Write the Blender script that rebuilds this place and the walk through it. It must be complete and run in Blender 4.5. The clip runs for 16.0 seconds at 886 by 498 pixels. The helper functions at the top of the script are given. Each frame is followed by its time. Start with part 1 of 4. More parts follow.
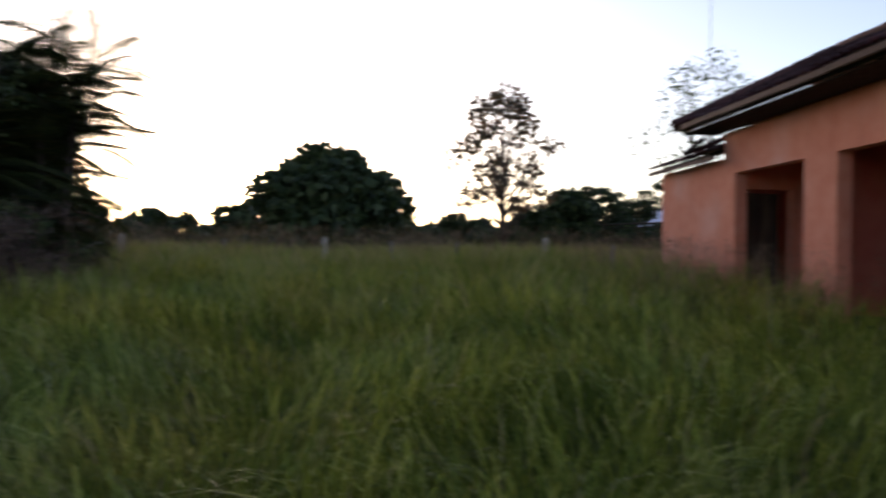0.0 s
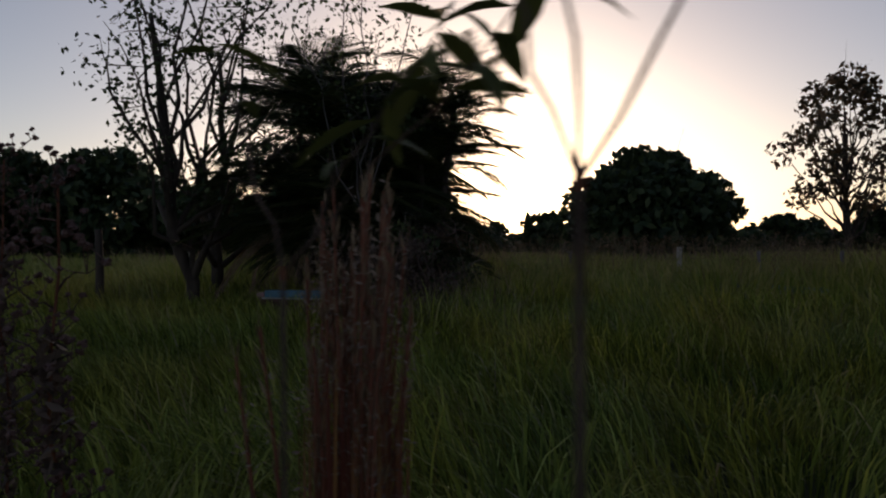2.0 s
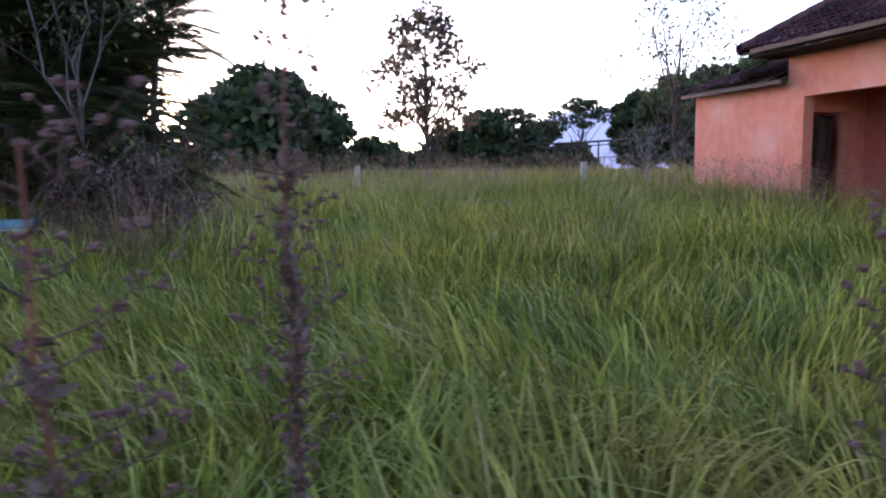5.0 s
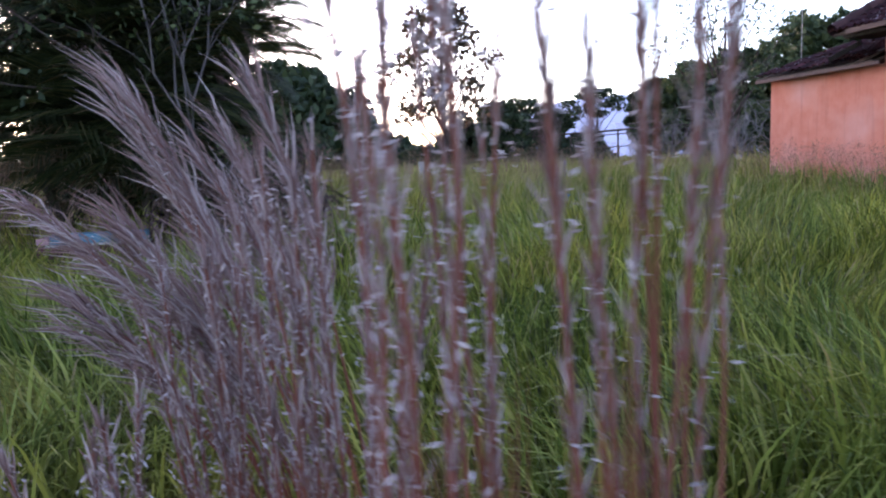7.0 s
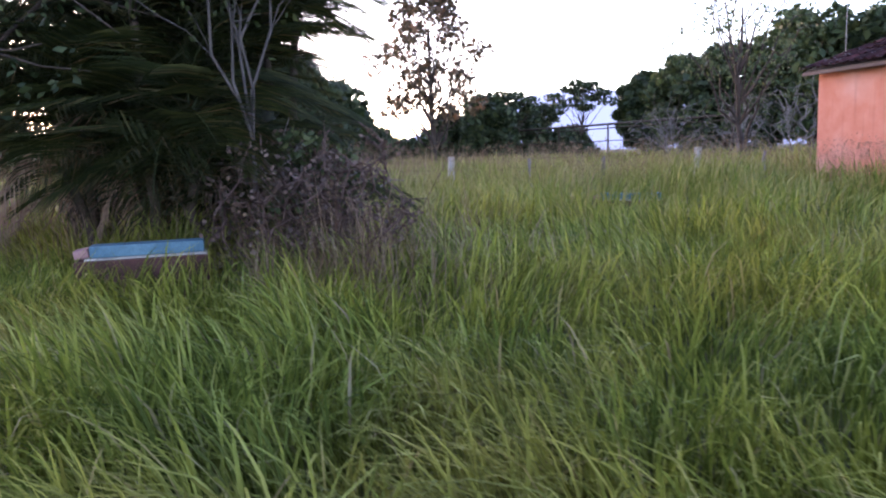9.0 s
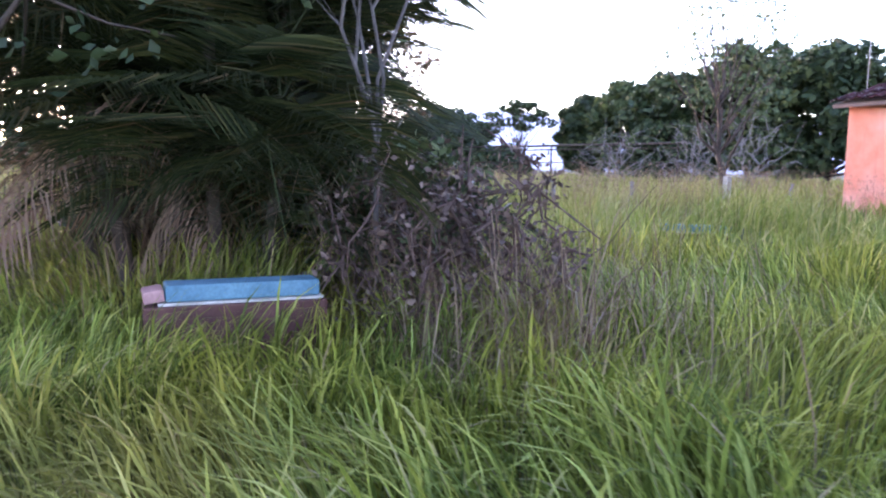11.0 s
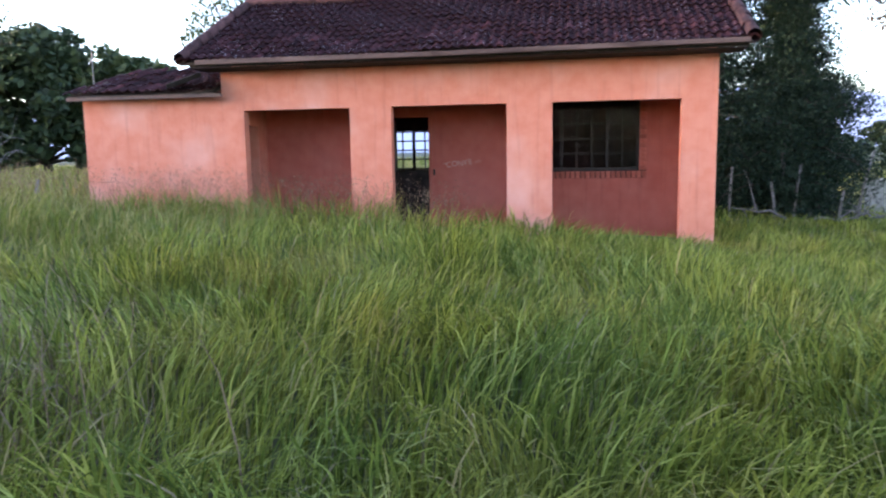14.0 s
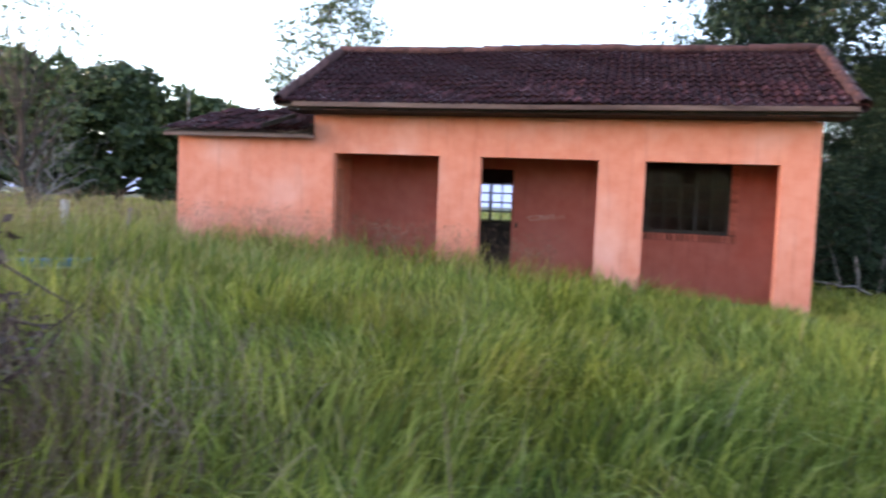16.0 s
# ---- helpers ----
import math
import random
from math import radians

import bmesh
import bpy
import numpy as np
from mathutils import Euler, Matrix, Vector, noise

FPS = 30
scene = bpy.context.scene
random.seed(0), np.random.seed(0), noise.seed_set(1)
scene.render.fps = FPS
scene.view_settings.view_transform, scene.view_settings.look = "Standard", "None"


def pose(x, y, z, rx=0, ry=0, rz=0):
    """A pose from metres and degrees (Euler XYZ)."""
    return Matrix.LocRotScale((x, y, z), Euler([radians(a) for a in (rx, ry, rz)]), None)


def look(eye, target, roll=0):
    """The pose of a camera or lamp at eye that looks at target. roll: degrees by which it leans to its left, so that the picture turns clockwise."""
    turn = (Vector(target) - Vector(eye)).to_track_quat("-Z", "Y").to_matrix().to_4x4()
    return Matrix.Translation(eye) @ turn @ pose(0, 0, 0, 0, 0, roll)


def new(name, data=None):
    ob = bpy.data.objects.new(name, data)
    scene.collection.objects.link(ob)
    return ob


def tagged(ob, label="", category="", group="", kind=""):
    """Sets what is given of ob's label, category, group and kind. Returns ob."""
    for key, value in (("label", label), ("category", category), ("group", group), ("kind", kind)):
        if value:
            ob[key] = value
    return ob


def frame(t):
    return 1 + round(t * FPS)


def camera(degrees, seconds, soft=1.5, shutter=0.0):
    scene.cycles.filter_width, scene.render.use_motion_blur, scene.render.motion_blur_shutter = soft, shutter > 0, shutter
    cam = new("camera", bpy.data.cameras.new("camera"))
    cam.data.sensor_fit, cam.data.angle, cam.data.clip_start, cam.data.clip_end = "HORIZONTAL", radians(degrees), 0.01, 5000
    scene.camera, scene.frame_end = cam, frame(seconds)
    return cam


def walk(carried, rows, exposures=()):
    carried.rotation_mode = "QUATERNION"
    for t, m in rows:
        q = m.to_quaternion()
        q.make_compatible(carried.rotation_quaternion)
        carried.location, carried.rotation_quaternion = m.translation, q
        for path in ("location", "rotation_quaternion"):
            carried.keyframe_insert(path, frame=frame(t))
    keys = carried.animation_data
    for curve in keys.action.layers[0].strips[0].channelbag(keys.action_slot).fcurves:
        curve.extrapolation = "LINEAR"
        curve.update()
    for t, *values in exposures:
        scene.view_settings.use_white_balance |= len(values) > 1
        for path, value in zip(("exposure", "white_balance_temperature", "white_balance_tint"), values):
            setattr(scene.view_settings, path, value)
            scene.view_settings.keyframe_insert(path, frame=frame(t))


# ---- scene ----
# ---- camera and walk ----
cam = camera(61.7, 16.0, soft=2.1, shutter=0.35)
PATH = [
    (0, (3.457, -5.590, 0.971), (-1.531, -5.242, 0.953), 0.90),
    (0.5, (3.255, -5.966, 1.034), (-1.659, -6.890, 1.023), 0.98),
    (1, (3.121, -6.359, 1.083), (-1.665, -7.802, 1.175), 0.54),
    (1.5, (2.973, -6.653, 1.082), (-1.782, -8.195, 1.169), -0.70),
    (2, (2.844, -6.884, 1.096), (-1.902, -8.457, 1.101), -0.13),
    (2.5, (2.843, -7.048, 1.090), (-2.026, -8.183, 1.140), -0.11),
    (3, (2.875, -7.292, 1.092), (-2.123, -7.206, 1.200), 0.25),
    (5.5, (2.648, -9.621, 1.051), (-2.170, -8.400, 0.508), -0.47),
    (6, (2.362, -9.929, 1.098), (-2.481, -8.828, 0.523), -0.89),
    (6.5, (2.106, -10.302, 1.131), (-2.735, -9.183, 0.569), -1.06),
    (7, (1.829, -10.539, 1.122), (-2.982, -9.310, 0.538), -2.02),
    (7.5, (1.550, -10.785, 1.126), (-3.227, -9.435, 0.527), -1.59),
    (8, (1.256, -11.092, 1.155), (-3.518, -9.734, 0.550), -1.98),
    (8.5, (0.894, -11.263, 1.152), (-3.864, -9.863, 0.516), -1.62),
    (9, (0.472, -11.443, 1.199), (-4.277, -10.012, 0.565), -1.85),
    (9.5, (0.091, -11.739, 1.236), (-4.653, -10.279, 0.640), -0.99),
    (12, (-2.323, -13.026, 1.240), (-6.192, -9.913, 0.654), -0.61),
    (12.5, (-2.268, -12.757, 1.542), (-5.353, -8.876, 0.894), -2.30),
    (13, (-2.209, -12.899, 1.473), (-4.220, -8.364, 0.845), -1.44),
    (13.5, (-2.249, -12.981, 1.460), (-3.508, -8.183, 0.833), -1.27),
    (14, (-2.250, -12.965, 1.451), (-3.142, -8.089, 0.797), -0.97),
    (14.5, (-2.280, -13.024, 1.446), (-2.907, -8.091, 0.924), -0.60),
    (15, (-2.235, -13.027, 1.514), (-2.868, -8.083, 1.125), -0.39),
    (15.5, (-2.479, -13.048, 1.469), (-3.070, -8.093, 1.153), 1.18),
    (16, (-2.994, -12.995, 1.380), (-4.168, -8.144, 1.080), 2.50),
]
EXPOSURES = [
    (0.0, 2.0, 6600, 24), (0.5, 1.2, 6700, 24), (1.0, 0.4, 6700, 24), (2.0, 0.4, 6750, 24), (3.2, 0.45, 6550, 24),
    (4.3, 2.2, 6300, 28), (5.3, 3.5, 5820, 38), (7.0, 3.4, 5900, 34), (9.5, 4.0, 6150, 38), (12.0, 4.7, 5780, 38), (12.6, 4.2, 5820, 36), (13.5, 4.0, 5900, 26), (16.0, 4.0, 6500, 24),
]
walk(cam, [(t, look(eye, target, roll)) for t, eye, target, roll in PATH], EXPOSURES)

# ---- sky and sun: the sun has just gone down behind the palms ----
SUN_BEARING = 105.0  # degrees to the left of +y
world = bpy.data.worlds.new("dusk")
scene.world = world
world.use_nodes = True
wn, wl = world.node_tree.nodes, world.node_tree.links
sky = wn.new("ShaderNodeTexSky")
sky.sky_type, sky.sun_disc = "NISHITA", False
sky.sun_elevation, sky.sun_rotation = radians(5.0), radians(-SUN_BEARING)
sky.air_density, sky.dust_density, sky.ozone_density = 0.8, 0.9, 1.4
wn["Background"].inputs["Strength"].default_value = 0.1
# thin high cloud takes much of the colour out of the sky
veil = wn.new("ShaderNodeHueSaturation")
veil.inputs["Saturation"].default_value = 0.85
wl.new(sky.outputs[0], veil.inputs["Color"])
wl.new(veil.outputs[0], wn["Background"].inputs["Color"])

sun_data = bpy.data.lights.new("sun", "SUN")
sun_data.energy, sun_data.angle, sun_data.color = 0.12, radians(12), (1.0, 0.72, 0.5)
sun = new("sun", sun_data)
b = radians(SUN_BEARING)
sun.matrix_world = look((-math.sin(b) * 60, math.cos(b) * 60, 4), (0, 0, 0))


# ---- materials ----
def material(name, build):
    m = bpy.data.materials.new(name)
    m.use_nodes = True
    build(m.node_tree.nodes, m.node_tree.links, m.node_tree.nodes["Principled BSDF"])
    return m


def ramp(n, stops):
    r = n.new("ShaderNodeValToRGB")
    while len(r.color_ramp.elements) < len(stops):
        r.color_ramp.elements.new(0.5)
    for e, (p, c) in zip(r.color_ramp.elements, stops):
        e.position, e.color = p, (*c, 1)
    return r


def noise_tex(n, l, scale, detail=4, coords="Object", stretch=None):
    tc, t = n.new("ShaderNodeTexCoord"), n.new("ShaderNodeTexNoise")
    t.inputs["Scale"].default_value, t.inputs["Detail"].default_value = scale, detail
    if stretch:
        mp = n.new("ShaderNodeMapping")
        mp.inputs["Scale"].default_value = stretch
        l.new(tc.outputs[coords], mp.inputs[0])
        l.new(mp.outputs[0], t.inputs["Vector"])
    else:
        l.new(tc.outputs[coords], t.inputs["Vector"])
    return t


def mixed(n, l, fac, a, b, mode="MIX"):
    m = n.new("ShaderNodeMix")
    m.data_type, m.blend_type = "RGBA", mode
    for sock, v in ((0, fac), (6, a), (7, b)):
        if isinstance(v, (int, float)):
            m.inputs[sock].default_value = v
        elif isinstance(v, tuple):
            m.inputs[sock].default_value = (*v, 1)
        else:
            l.new(v, m.inputs[sock])
    return m.outputs[2]


def bump(n, l, p, height, strength, distance=0.01):
    bp = n.new("ShaderNodeBump")
    bp.inputs["Strength"].default_value, bp.inputs["Distance"].default_value = strength, distance
    l.new(height, bp.inputs["Height"])
    l.new(bp.outputs[0], p.inputs["Normal"])


def leafy(name, stops, patch=0.0, shine=0.35, rough=0.55, patch_colour=(0.2, 0.16, 0.06), patch_scale=0.35, sheen=0.3, mottle=False):
    """Foliage: each leaf takes its own colour, light shines through, dry patches where patch is over 0."""
    def build(n, l, p):
        g = n.new("ShaderNodeNewGeometry")
        r = ramp(n, stops)
        l.new(g.outputs["Random Per Island"], r.inputs[0])
        col = r.outputs[0]
        if patch:
            t = noise_tex(n, l, patch_scale, 3)
            pr = ramp(n, [(0.5, (0, 0, 0)), (0.68, (1, 1, 1))])
            l.new(t.outputs[0], pr.inputs[0])
            mul = n.new("ShaderNodeMath")
            mul.operation, mul.inputs[1].default_value = "MULTIPLY", patch
            l.new(pr.outputs[0], mul.inputs[0])
            col = mixed(n, l, mul.outputs[0], col, patch_colour)
        if mottle:
            t2 = noise_tex(n, l, 1.0, 3)
            r2 = ramp(n, [(0.36, (0.78, 0.9, 1.05)), (0.62, (1.14, 1.06, 0.92))])
            l.new(t2.outputs[0], r2.inputs[0])
            col = mixed(n, l, 1.0, col, r2.outputs[0], "MULTIPLY")
        l.new(col, p.inputs["Base Color"])
        p.inputs["Roughness"].default_value = rough
        p.inputs["Specular IOR Level"].default_value = sheen
        tr, mx = n.new("ShaderNodeBsdfTranslucent"), n.new("ShaderNodeMixShader")
        mx.inputs[0].default_value = shine
        l.new(col, tr.inputs[0])
        l.new(p.outputs[0], mx.inputs[1])
        l.new(tr.outputs[0], mx.inputs[2])
        l.new(mx.outputs[0], n["Material Output"].inputs[0])
    return material(name, build)


def rough_matter(name, dark, light, scale, rough=0.85, relief=0.3, stretch=None, vary=0.0):
    def build(n, l, p):
        t, f = noise_tex(n, l, scale, 6, stretch=stretch), noise_tex(n, l, scale * 9, 3, stretch=stretch)
        r = ramp(n, [(0.3, dark), (0.72, light)])
        l.new(t.outputs[0], r.inputs[0])
        col = mixed(n, l, 0.35, r.outputs[0], f.outputs[0], "OVERLAY")
        if vary:
            oi = n.new("ShaderNodeObjectInfo")
            vr = ramp(n, [(0.0, (1 - vary,) * 3), (1.0, (1 + vary,) * 3)])
            l.new(oi.outputs["Random"], vr.inputs[0])
            col = mixed(n, l, 1.0, col, vr.outputs[0], "MULTIPLY")
        l.new(col, p.inputs["Base Color"])
        p.inputs["Roughness"].default_value = rough
        p.inputs["Specular IOR Level"].default_value = 0.25
        bump(n, l, p, f.outputs[0], relief)
    return material(name, build)


def lichened_tile(name, dark, light):
    """Fired clay gone dark, each tile its own shade, with moss and small pale lichen spots."""
    def build(n, l, p):
        t, f, s = noise_tex(n, l, 7, 6), noise_tex(n, l, 60, 3), noise_tex(n, l, 1.1, 3)
        r = ramp(n, [(0.3, dark), (0.75, light)])
        l.new(t.outputs[0], r.inputs[0])
        oi = n.new("ShaderNodeObjectInfo")
        vr = ramp(n, [(0.0, (0.6, 0.58, 0.6)), (0.85, (1.35, 1.25, 1.25)), (1.0, (2.2, 2.0, 1.9))])
        l.new(oi.outputs["Random"], vr.inputs[0])
        col = mixed(n, l, 1.0, r.outputs[0], vr.outputs[0], "MULTIPLY")
        vo = n.new("ShaderNodeTexVoronoi")
        vo.inputs["Scale"].default_value = 13.0
        where = n.new("ShaderNodeNewGeometry")
        for tex in (vo, s, t):
            l.new(where.outputs["Position"], tex.inputs["Vector"])
        vs = ramp(n, [(0.14, (1, 1, 1)), (0.22, (0, 0, 0))])
        l.new(vo.outputs["Distance"], vs.inputs[0])
        sp = ramp(n, [(0.42, (0, 0, 0)), (0.62, (0.85, 0.85, 0.85))])
        l.new(s.outputs[0], sp.inputs[0])
        mu = n.new("ShaderNodeMath")
        mu.operation = "MULTIPLY"
        l.new(vs.outputs[0], mu.inputs[0])
        l.new(sp.outputs[0], mu.inputs[1])
        col = mixed(n, l, mu.outputs[0], col, (0.34, 0.29, 0.3))
        l.new(col, p.inputs["Base Color"])
        p.inputs["Roughness"].default_value = 0.95
        p.inputs["Specular IOR Level"].default_value = 0.08
        bump(n, l, p, f.outputs[0], 0.6)
    return material(name, build)


def painted_wall(name, base, faded, pale):
    """Old limewash on plaster: blotches at two scales, rain streaks, pale bloom where the paint has gone."""
    def build(n, l, p):
        big, mid, fine = noise_tex(n, l, 0.8, 5), noise_tex(n, l, 4.0, 6), noise_tex(n, l, 55.0, 4)
        streak = noise_tex(n, l, 3.0, 4, stretch=(3.0, 3.0, 0.25))
        r = ramp(n, [(0.35, base), (0.7, faded)])
        l.new(mid.outputs[0], r.inputs[0])
        pr = ramp(n, [(0.5, (0, 0, 0)), (0.75, (0.55, 0.55, 0.55))])
        l.new(big.outputs[0], pr.inputs[0])
        col = mixed(n, l, pr.outputs[0], r.outputs[0], pale)
        sr = ramp(n, [(0.55, (1, 1, 1)), (0.8, (0.72, 0.68, 0.68))])
        l.new(streak.outputs[0], sr.inputs[0])
        col = mixed(n, l, 0.6, col, sr.outputs[0], "MULTIPLY")
        l.new(col, p.inputs["Base Color"])
        p.inputs["Roughness"].default_value = 0.9
        p.inputs["Specular IOR Level"].default_value = 0.2
        add = n.new("ShaderNodeMath")
        l.new(mid.outputs[0], add.inputs[0])
        l.new(fine.outputs[0], add.inputs[1])
        bump(n, l, p, add.outputs[0], 0.25, 0.012)
    return material(name, build)


def glassy(n, l, p):
    p.inputs["Base Color"].default_value = (0.9, 0.95, 1, 1)
    p.inputs["Roughness"].default_value = 0.06
    p.inputs["Transmission Weight"].default_value = 1.0
    p.inputs["IOR"].default_value = 1.1


M_GRASS = leafy("grass_blades", [(0.0, (0.066, 0.092, 0.016)), (0.35, (0.16, 0.195, 0.032)), (0.75, (0.305, 0.335, 0.058)), (0.92, (0.43, 0.44, 0.11)), (1.0, (0.36, 0.27, 0.16))], patch=0.4, shine=0.36, sheen=0.1, mottle=True, patch_colour=(0.33, 0.26, 0.1), patch_scale=0.5)
M_MEADOW = leafy("meadow_blades", [(0.0, (0.1, 0.15, 0.025)), (0.5, (0.22, 0.26, 0.05)), (1.0, (0.4, 0.34, 0.13))], patch=0.85, patch_colour=(0.38, 0.3, 0.13), patch_scale=0.16)
M_STRAW = leafy("dry_straw", [(0.0, (0.1, 0.055, 0.035)), (0.5, (0.19, 0.12, 0.08)), (1.0, (0.33, 0.24, 0.15))], shine=0.25)
M_SEED = leafy("grass_seed_heads", [(0.0, (0.2, 0.14, 0.12)), (1.0, (0.36, 0.28, 0.23))], shine=0.3)
M_PLUME = leafy("silver_plume", [(0.0, (0.19, 0.11, 0.1)), (0.6, (0.32, 0.225, 0.21)), (1.0, (0.56, 0.48, 0.47))], shine=0.35, sheen=0.1)
M_FLUFF = leafy("pale_fluff", [(0.0, (0.36, 0.28, 0.28)), (1.0, (0.7, 0.62, 0.62))], shine=0.4)
M_PLUMESTEM = leafy("plume_stem", [(0.0, (0.15, 0.042, 0.032)), (0.6, (0.25, 0.09, 0.06)), (1.0, (0.4, 0.2, 0.07))], shine=0.12, sheen=0.1)
M_DRYLEAF = leafy("withered_leaves", [(0.0, (0.05, 0.034, 0.028)), (0.6, (0.11, 0.07, 0.055)), (1.0, (0.2, 0.14, 0.11))], shine=0.2)
M_WEED = leafy("weed_brown", [(0.0, (0.04, 0.019, 0.017)), (1.0, (0.13, 0.066, 0.058))], shine=0.15)
M_WEEDSTEM = rough_matter("weed_stem", (0.09, 0.03, 0.02), (0.24, 0.09, 0.05), 14, stretch=(1, 1, 0.2))
M_WEEDLEAF = leafy("weed_leaf", [(0.0, (0.045, 0.06, 0.016)), (1.0, (0.11, 0.12, 0.035))], shine=0.3)
M_LEAF_DARK = leafy("dark_leaves", [(0.0, (0.016, 0.03, 0.012)), (0.6, (0.034, 0.055, 0.02)), (1.0, (0.075, 0.095, 0.035))], shine=0.2)
M_LEAF_MID = leafy("mid_leaves", [(0.0, (0.03, 0.05, 0.018)), (0.6, (0.06, 0.085, 0.03)), (1.0, (0.12, 0.135, 0.05))], shine=0.25)
M_LEAF_RED = leafy("sparse_leaves", [(0.0, (0.05, 0.04, 0.022)), (0.6, (0.1, 0.075, 0.04)), (1.0, (0.18, 0.1, 0.055))], shine=0.3)
M_PINE = leafy("needles", [(0.0, (0.007, 0.016, 0.01)), (0.6, (0.017, 0.034, 0.02)), (1.0, (0.042, 0.065, 0.034))], shine=0.1, sheen=0.12)
M_PALM = leafy("palm_leaflets", [(0.0, (0.012, 0.02, 0.006)), (0.6, (0.03, 0.042, 0.012)), (0.92, (0.07, 0.07, 0.022)), (1.0, (0.16, 0.1, 0.05))], shine=0.2)
M_PALMDRY = leafy("dry_palm_leaflets", [(0.0, (0.12, 0.07, 0.045)), (1.0, (0.28, 0.19, 0.13))], shine=0.2)
M_TWIG = rough_matter("grey_twigs", (0.1, 0.085, 0.08), (0.26, 0.23, 0.22), 12)
M_BARK = rough_matter("bark", (0.03, 0.022, 0.018), (0.1, 0.075, 0.062), 6, relief=0.8, stretch=(1, 1, 0.25))
M_PALEBARK = rough_matter("pale_bark", (0.045, 0.038, 0.036), (0.15, 0.13, 0.125), 9, relief=0.5, stretch=(1, 1, 0.4))
M_BRUSH = rough_matter("brown_twigs", (0.045, 0.028, 0.024), (0.14, 0.09, 0.075), 12)
M_SOIL = rough_matter("soil_and_thatch", (0.03, 0.035, 0.012), (0.1, 0.1, 0.04), 1.3, relief=0.6)
M_WALL = painted_wall("orange_limewash", (0.61, 0.215, 0.14), (0.67, 0.275, 0.195), (0.7, 0.44, 0.39))
M_INNER = painted_wall("red_limewash", (0.43, 0.115, 0.082), (0.49, 0.145, 0.105), (0.5, 0.2, 0.16))
# plaster darkened in its colour to give the gloom of the back room
M_ROOM_SHADE = painted_wall("shade_dark_plaster", (0.05, 0.026, 0.024), (0.085, 0.045, 0.04), (0.11, 0.07, 0.06))
M_TILE = lichened_tile("weathered_clay_tile", (0.02, 0.0078, 0.009), (0.066, 0.024, 0.026))
M_RIDGE = rough_matter("ridge_tile", (0.028, 0.013, 0.014), (0.1, 0.044, 0.04), 6, relief=0.6, vary=0.35)
M_BOARD = rough_matter("grey_fascia_board", (0.05, 0.03, 0.027), (0.17, 0.115, 0.1), 5, relief=0.5, stretch=(0.15, 1, 1))
M_DARKWOOD = rough_matter("dark_wood", (0.03, 0.022, 0.018), (0.09, 0.065, 0.05), 8, stretch=(1, 1, 0.2))
# near-black wood: painted shade under the eave and in the doorway, plain dark elsewhere
M_SHADE_AND_DARK = rough_matter("shade_and_dark_wood", (0.01, 0.008, 0.007), (0.03, 0.022, 0.02), 8)
M_GREYWOOD = rough_matter("grey_wood", (0.11, 0.1, 0.11), (0.27, 0.25, 0.27), 8, stretch=(1, 1, 0.2))
M_IRON = rough_matter("rusty_iron", (0.02, 0.016, 0.014), (0.07, 0.05, 0.04), 30, rough=0.6)
M_BRICK = rough_matter("painted_brick", (0.36, 0.09, 0.06), (0.52, 0.16, 0.11), 18, vary=0.25)
M_CONCRETE = rough_matter("concrete", (0.28, 0.26, 0.24), (0.5, 0.47, 0.44), 9, relief=0.5)
M_BLUE = rough_matter("blue_paint", (0.06, 0.14, 0.2), (0.12, 0.24, 0.31), 6, rough=0.7)
M_PINK = rough_matter("pink_paint", (0.22, 0.11, 0.11), (0.42, 0.25, 0.24), 6)
M_REDBASE = rough_matter("dull_red_paint", (0.06, 0.026, 0.022), (0.13, 0.06, 0.05), 6)
M_CHALK = rough_matter("chalk", (0.5, 0.3, 0.24), (0.62, 0.42, 0.36), 40)
M_GLASS = material("window_glass", glassy)


# ---- building helpers ----
def mesh_np(name, verts, faces):
    """A mesh from arrays: verts (n, 3), faces a list of (m, k) arrays."""
    me = bpy.data.meshes.new(name)
    verts = np.asarray(verts, np.float32)
    loops = np.concatenate([f.ravel() for f in faces]).astype(np.int32)
    sizes = np.concatenate([np.full(len(f), f.shape[1]) for f in faces]).astype(np.int32)
    me.vertices.add(len(verts))
    me.vertices.foreach_set("co", verts.ravel())
    me.loops.add(len(loops))
    me.loops.foreach_set("vertex_index", loops)
    me.polygons.add(len(sizes))
    me.polygons.foreach_set("loop_start", np.r_[0, np.cumsum(sizes)[:-1]].astype(np.int32))
    me.update(calc_edges=True)
    return me


def part(name, data, mat, parent=None, label="", smooth=False):
    """One mesh object from a bmesh or a mesh, under a thing or a part."""
    if isinstance(data, bmesh.types.BMesh):
        me = bpy.data.meshes.new(name)
        bmesh.ops.recalc_face_normals(data, faces=data.faces)
        data.to_mesh(me)
        data.free()
    else:
        me = data
    if mat and not me.materials:
        me.materials.append(mat)
    if smooth:
        me.polygons.foreach_set("use_smooth", [True] * len(me.polygons))
    ob = new(name, me)
    ob.parent = parent
    return tagged(ob, label)


def thing(name, at, label, category, group="", kind=""):
    ob = new(name)
    ob.location = at
    ob.empty_display_size = 0.2
    return tagged(ob, label, category, group, kind)


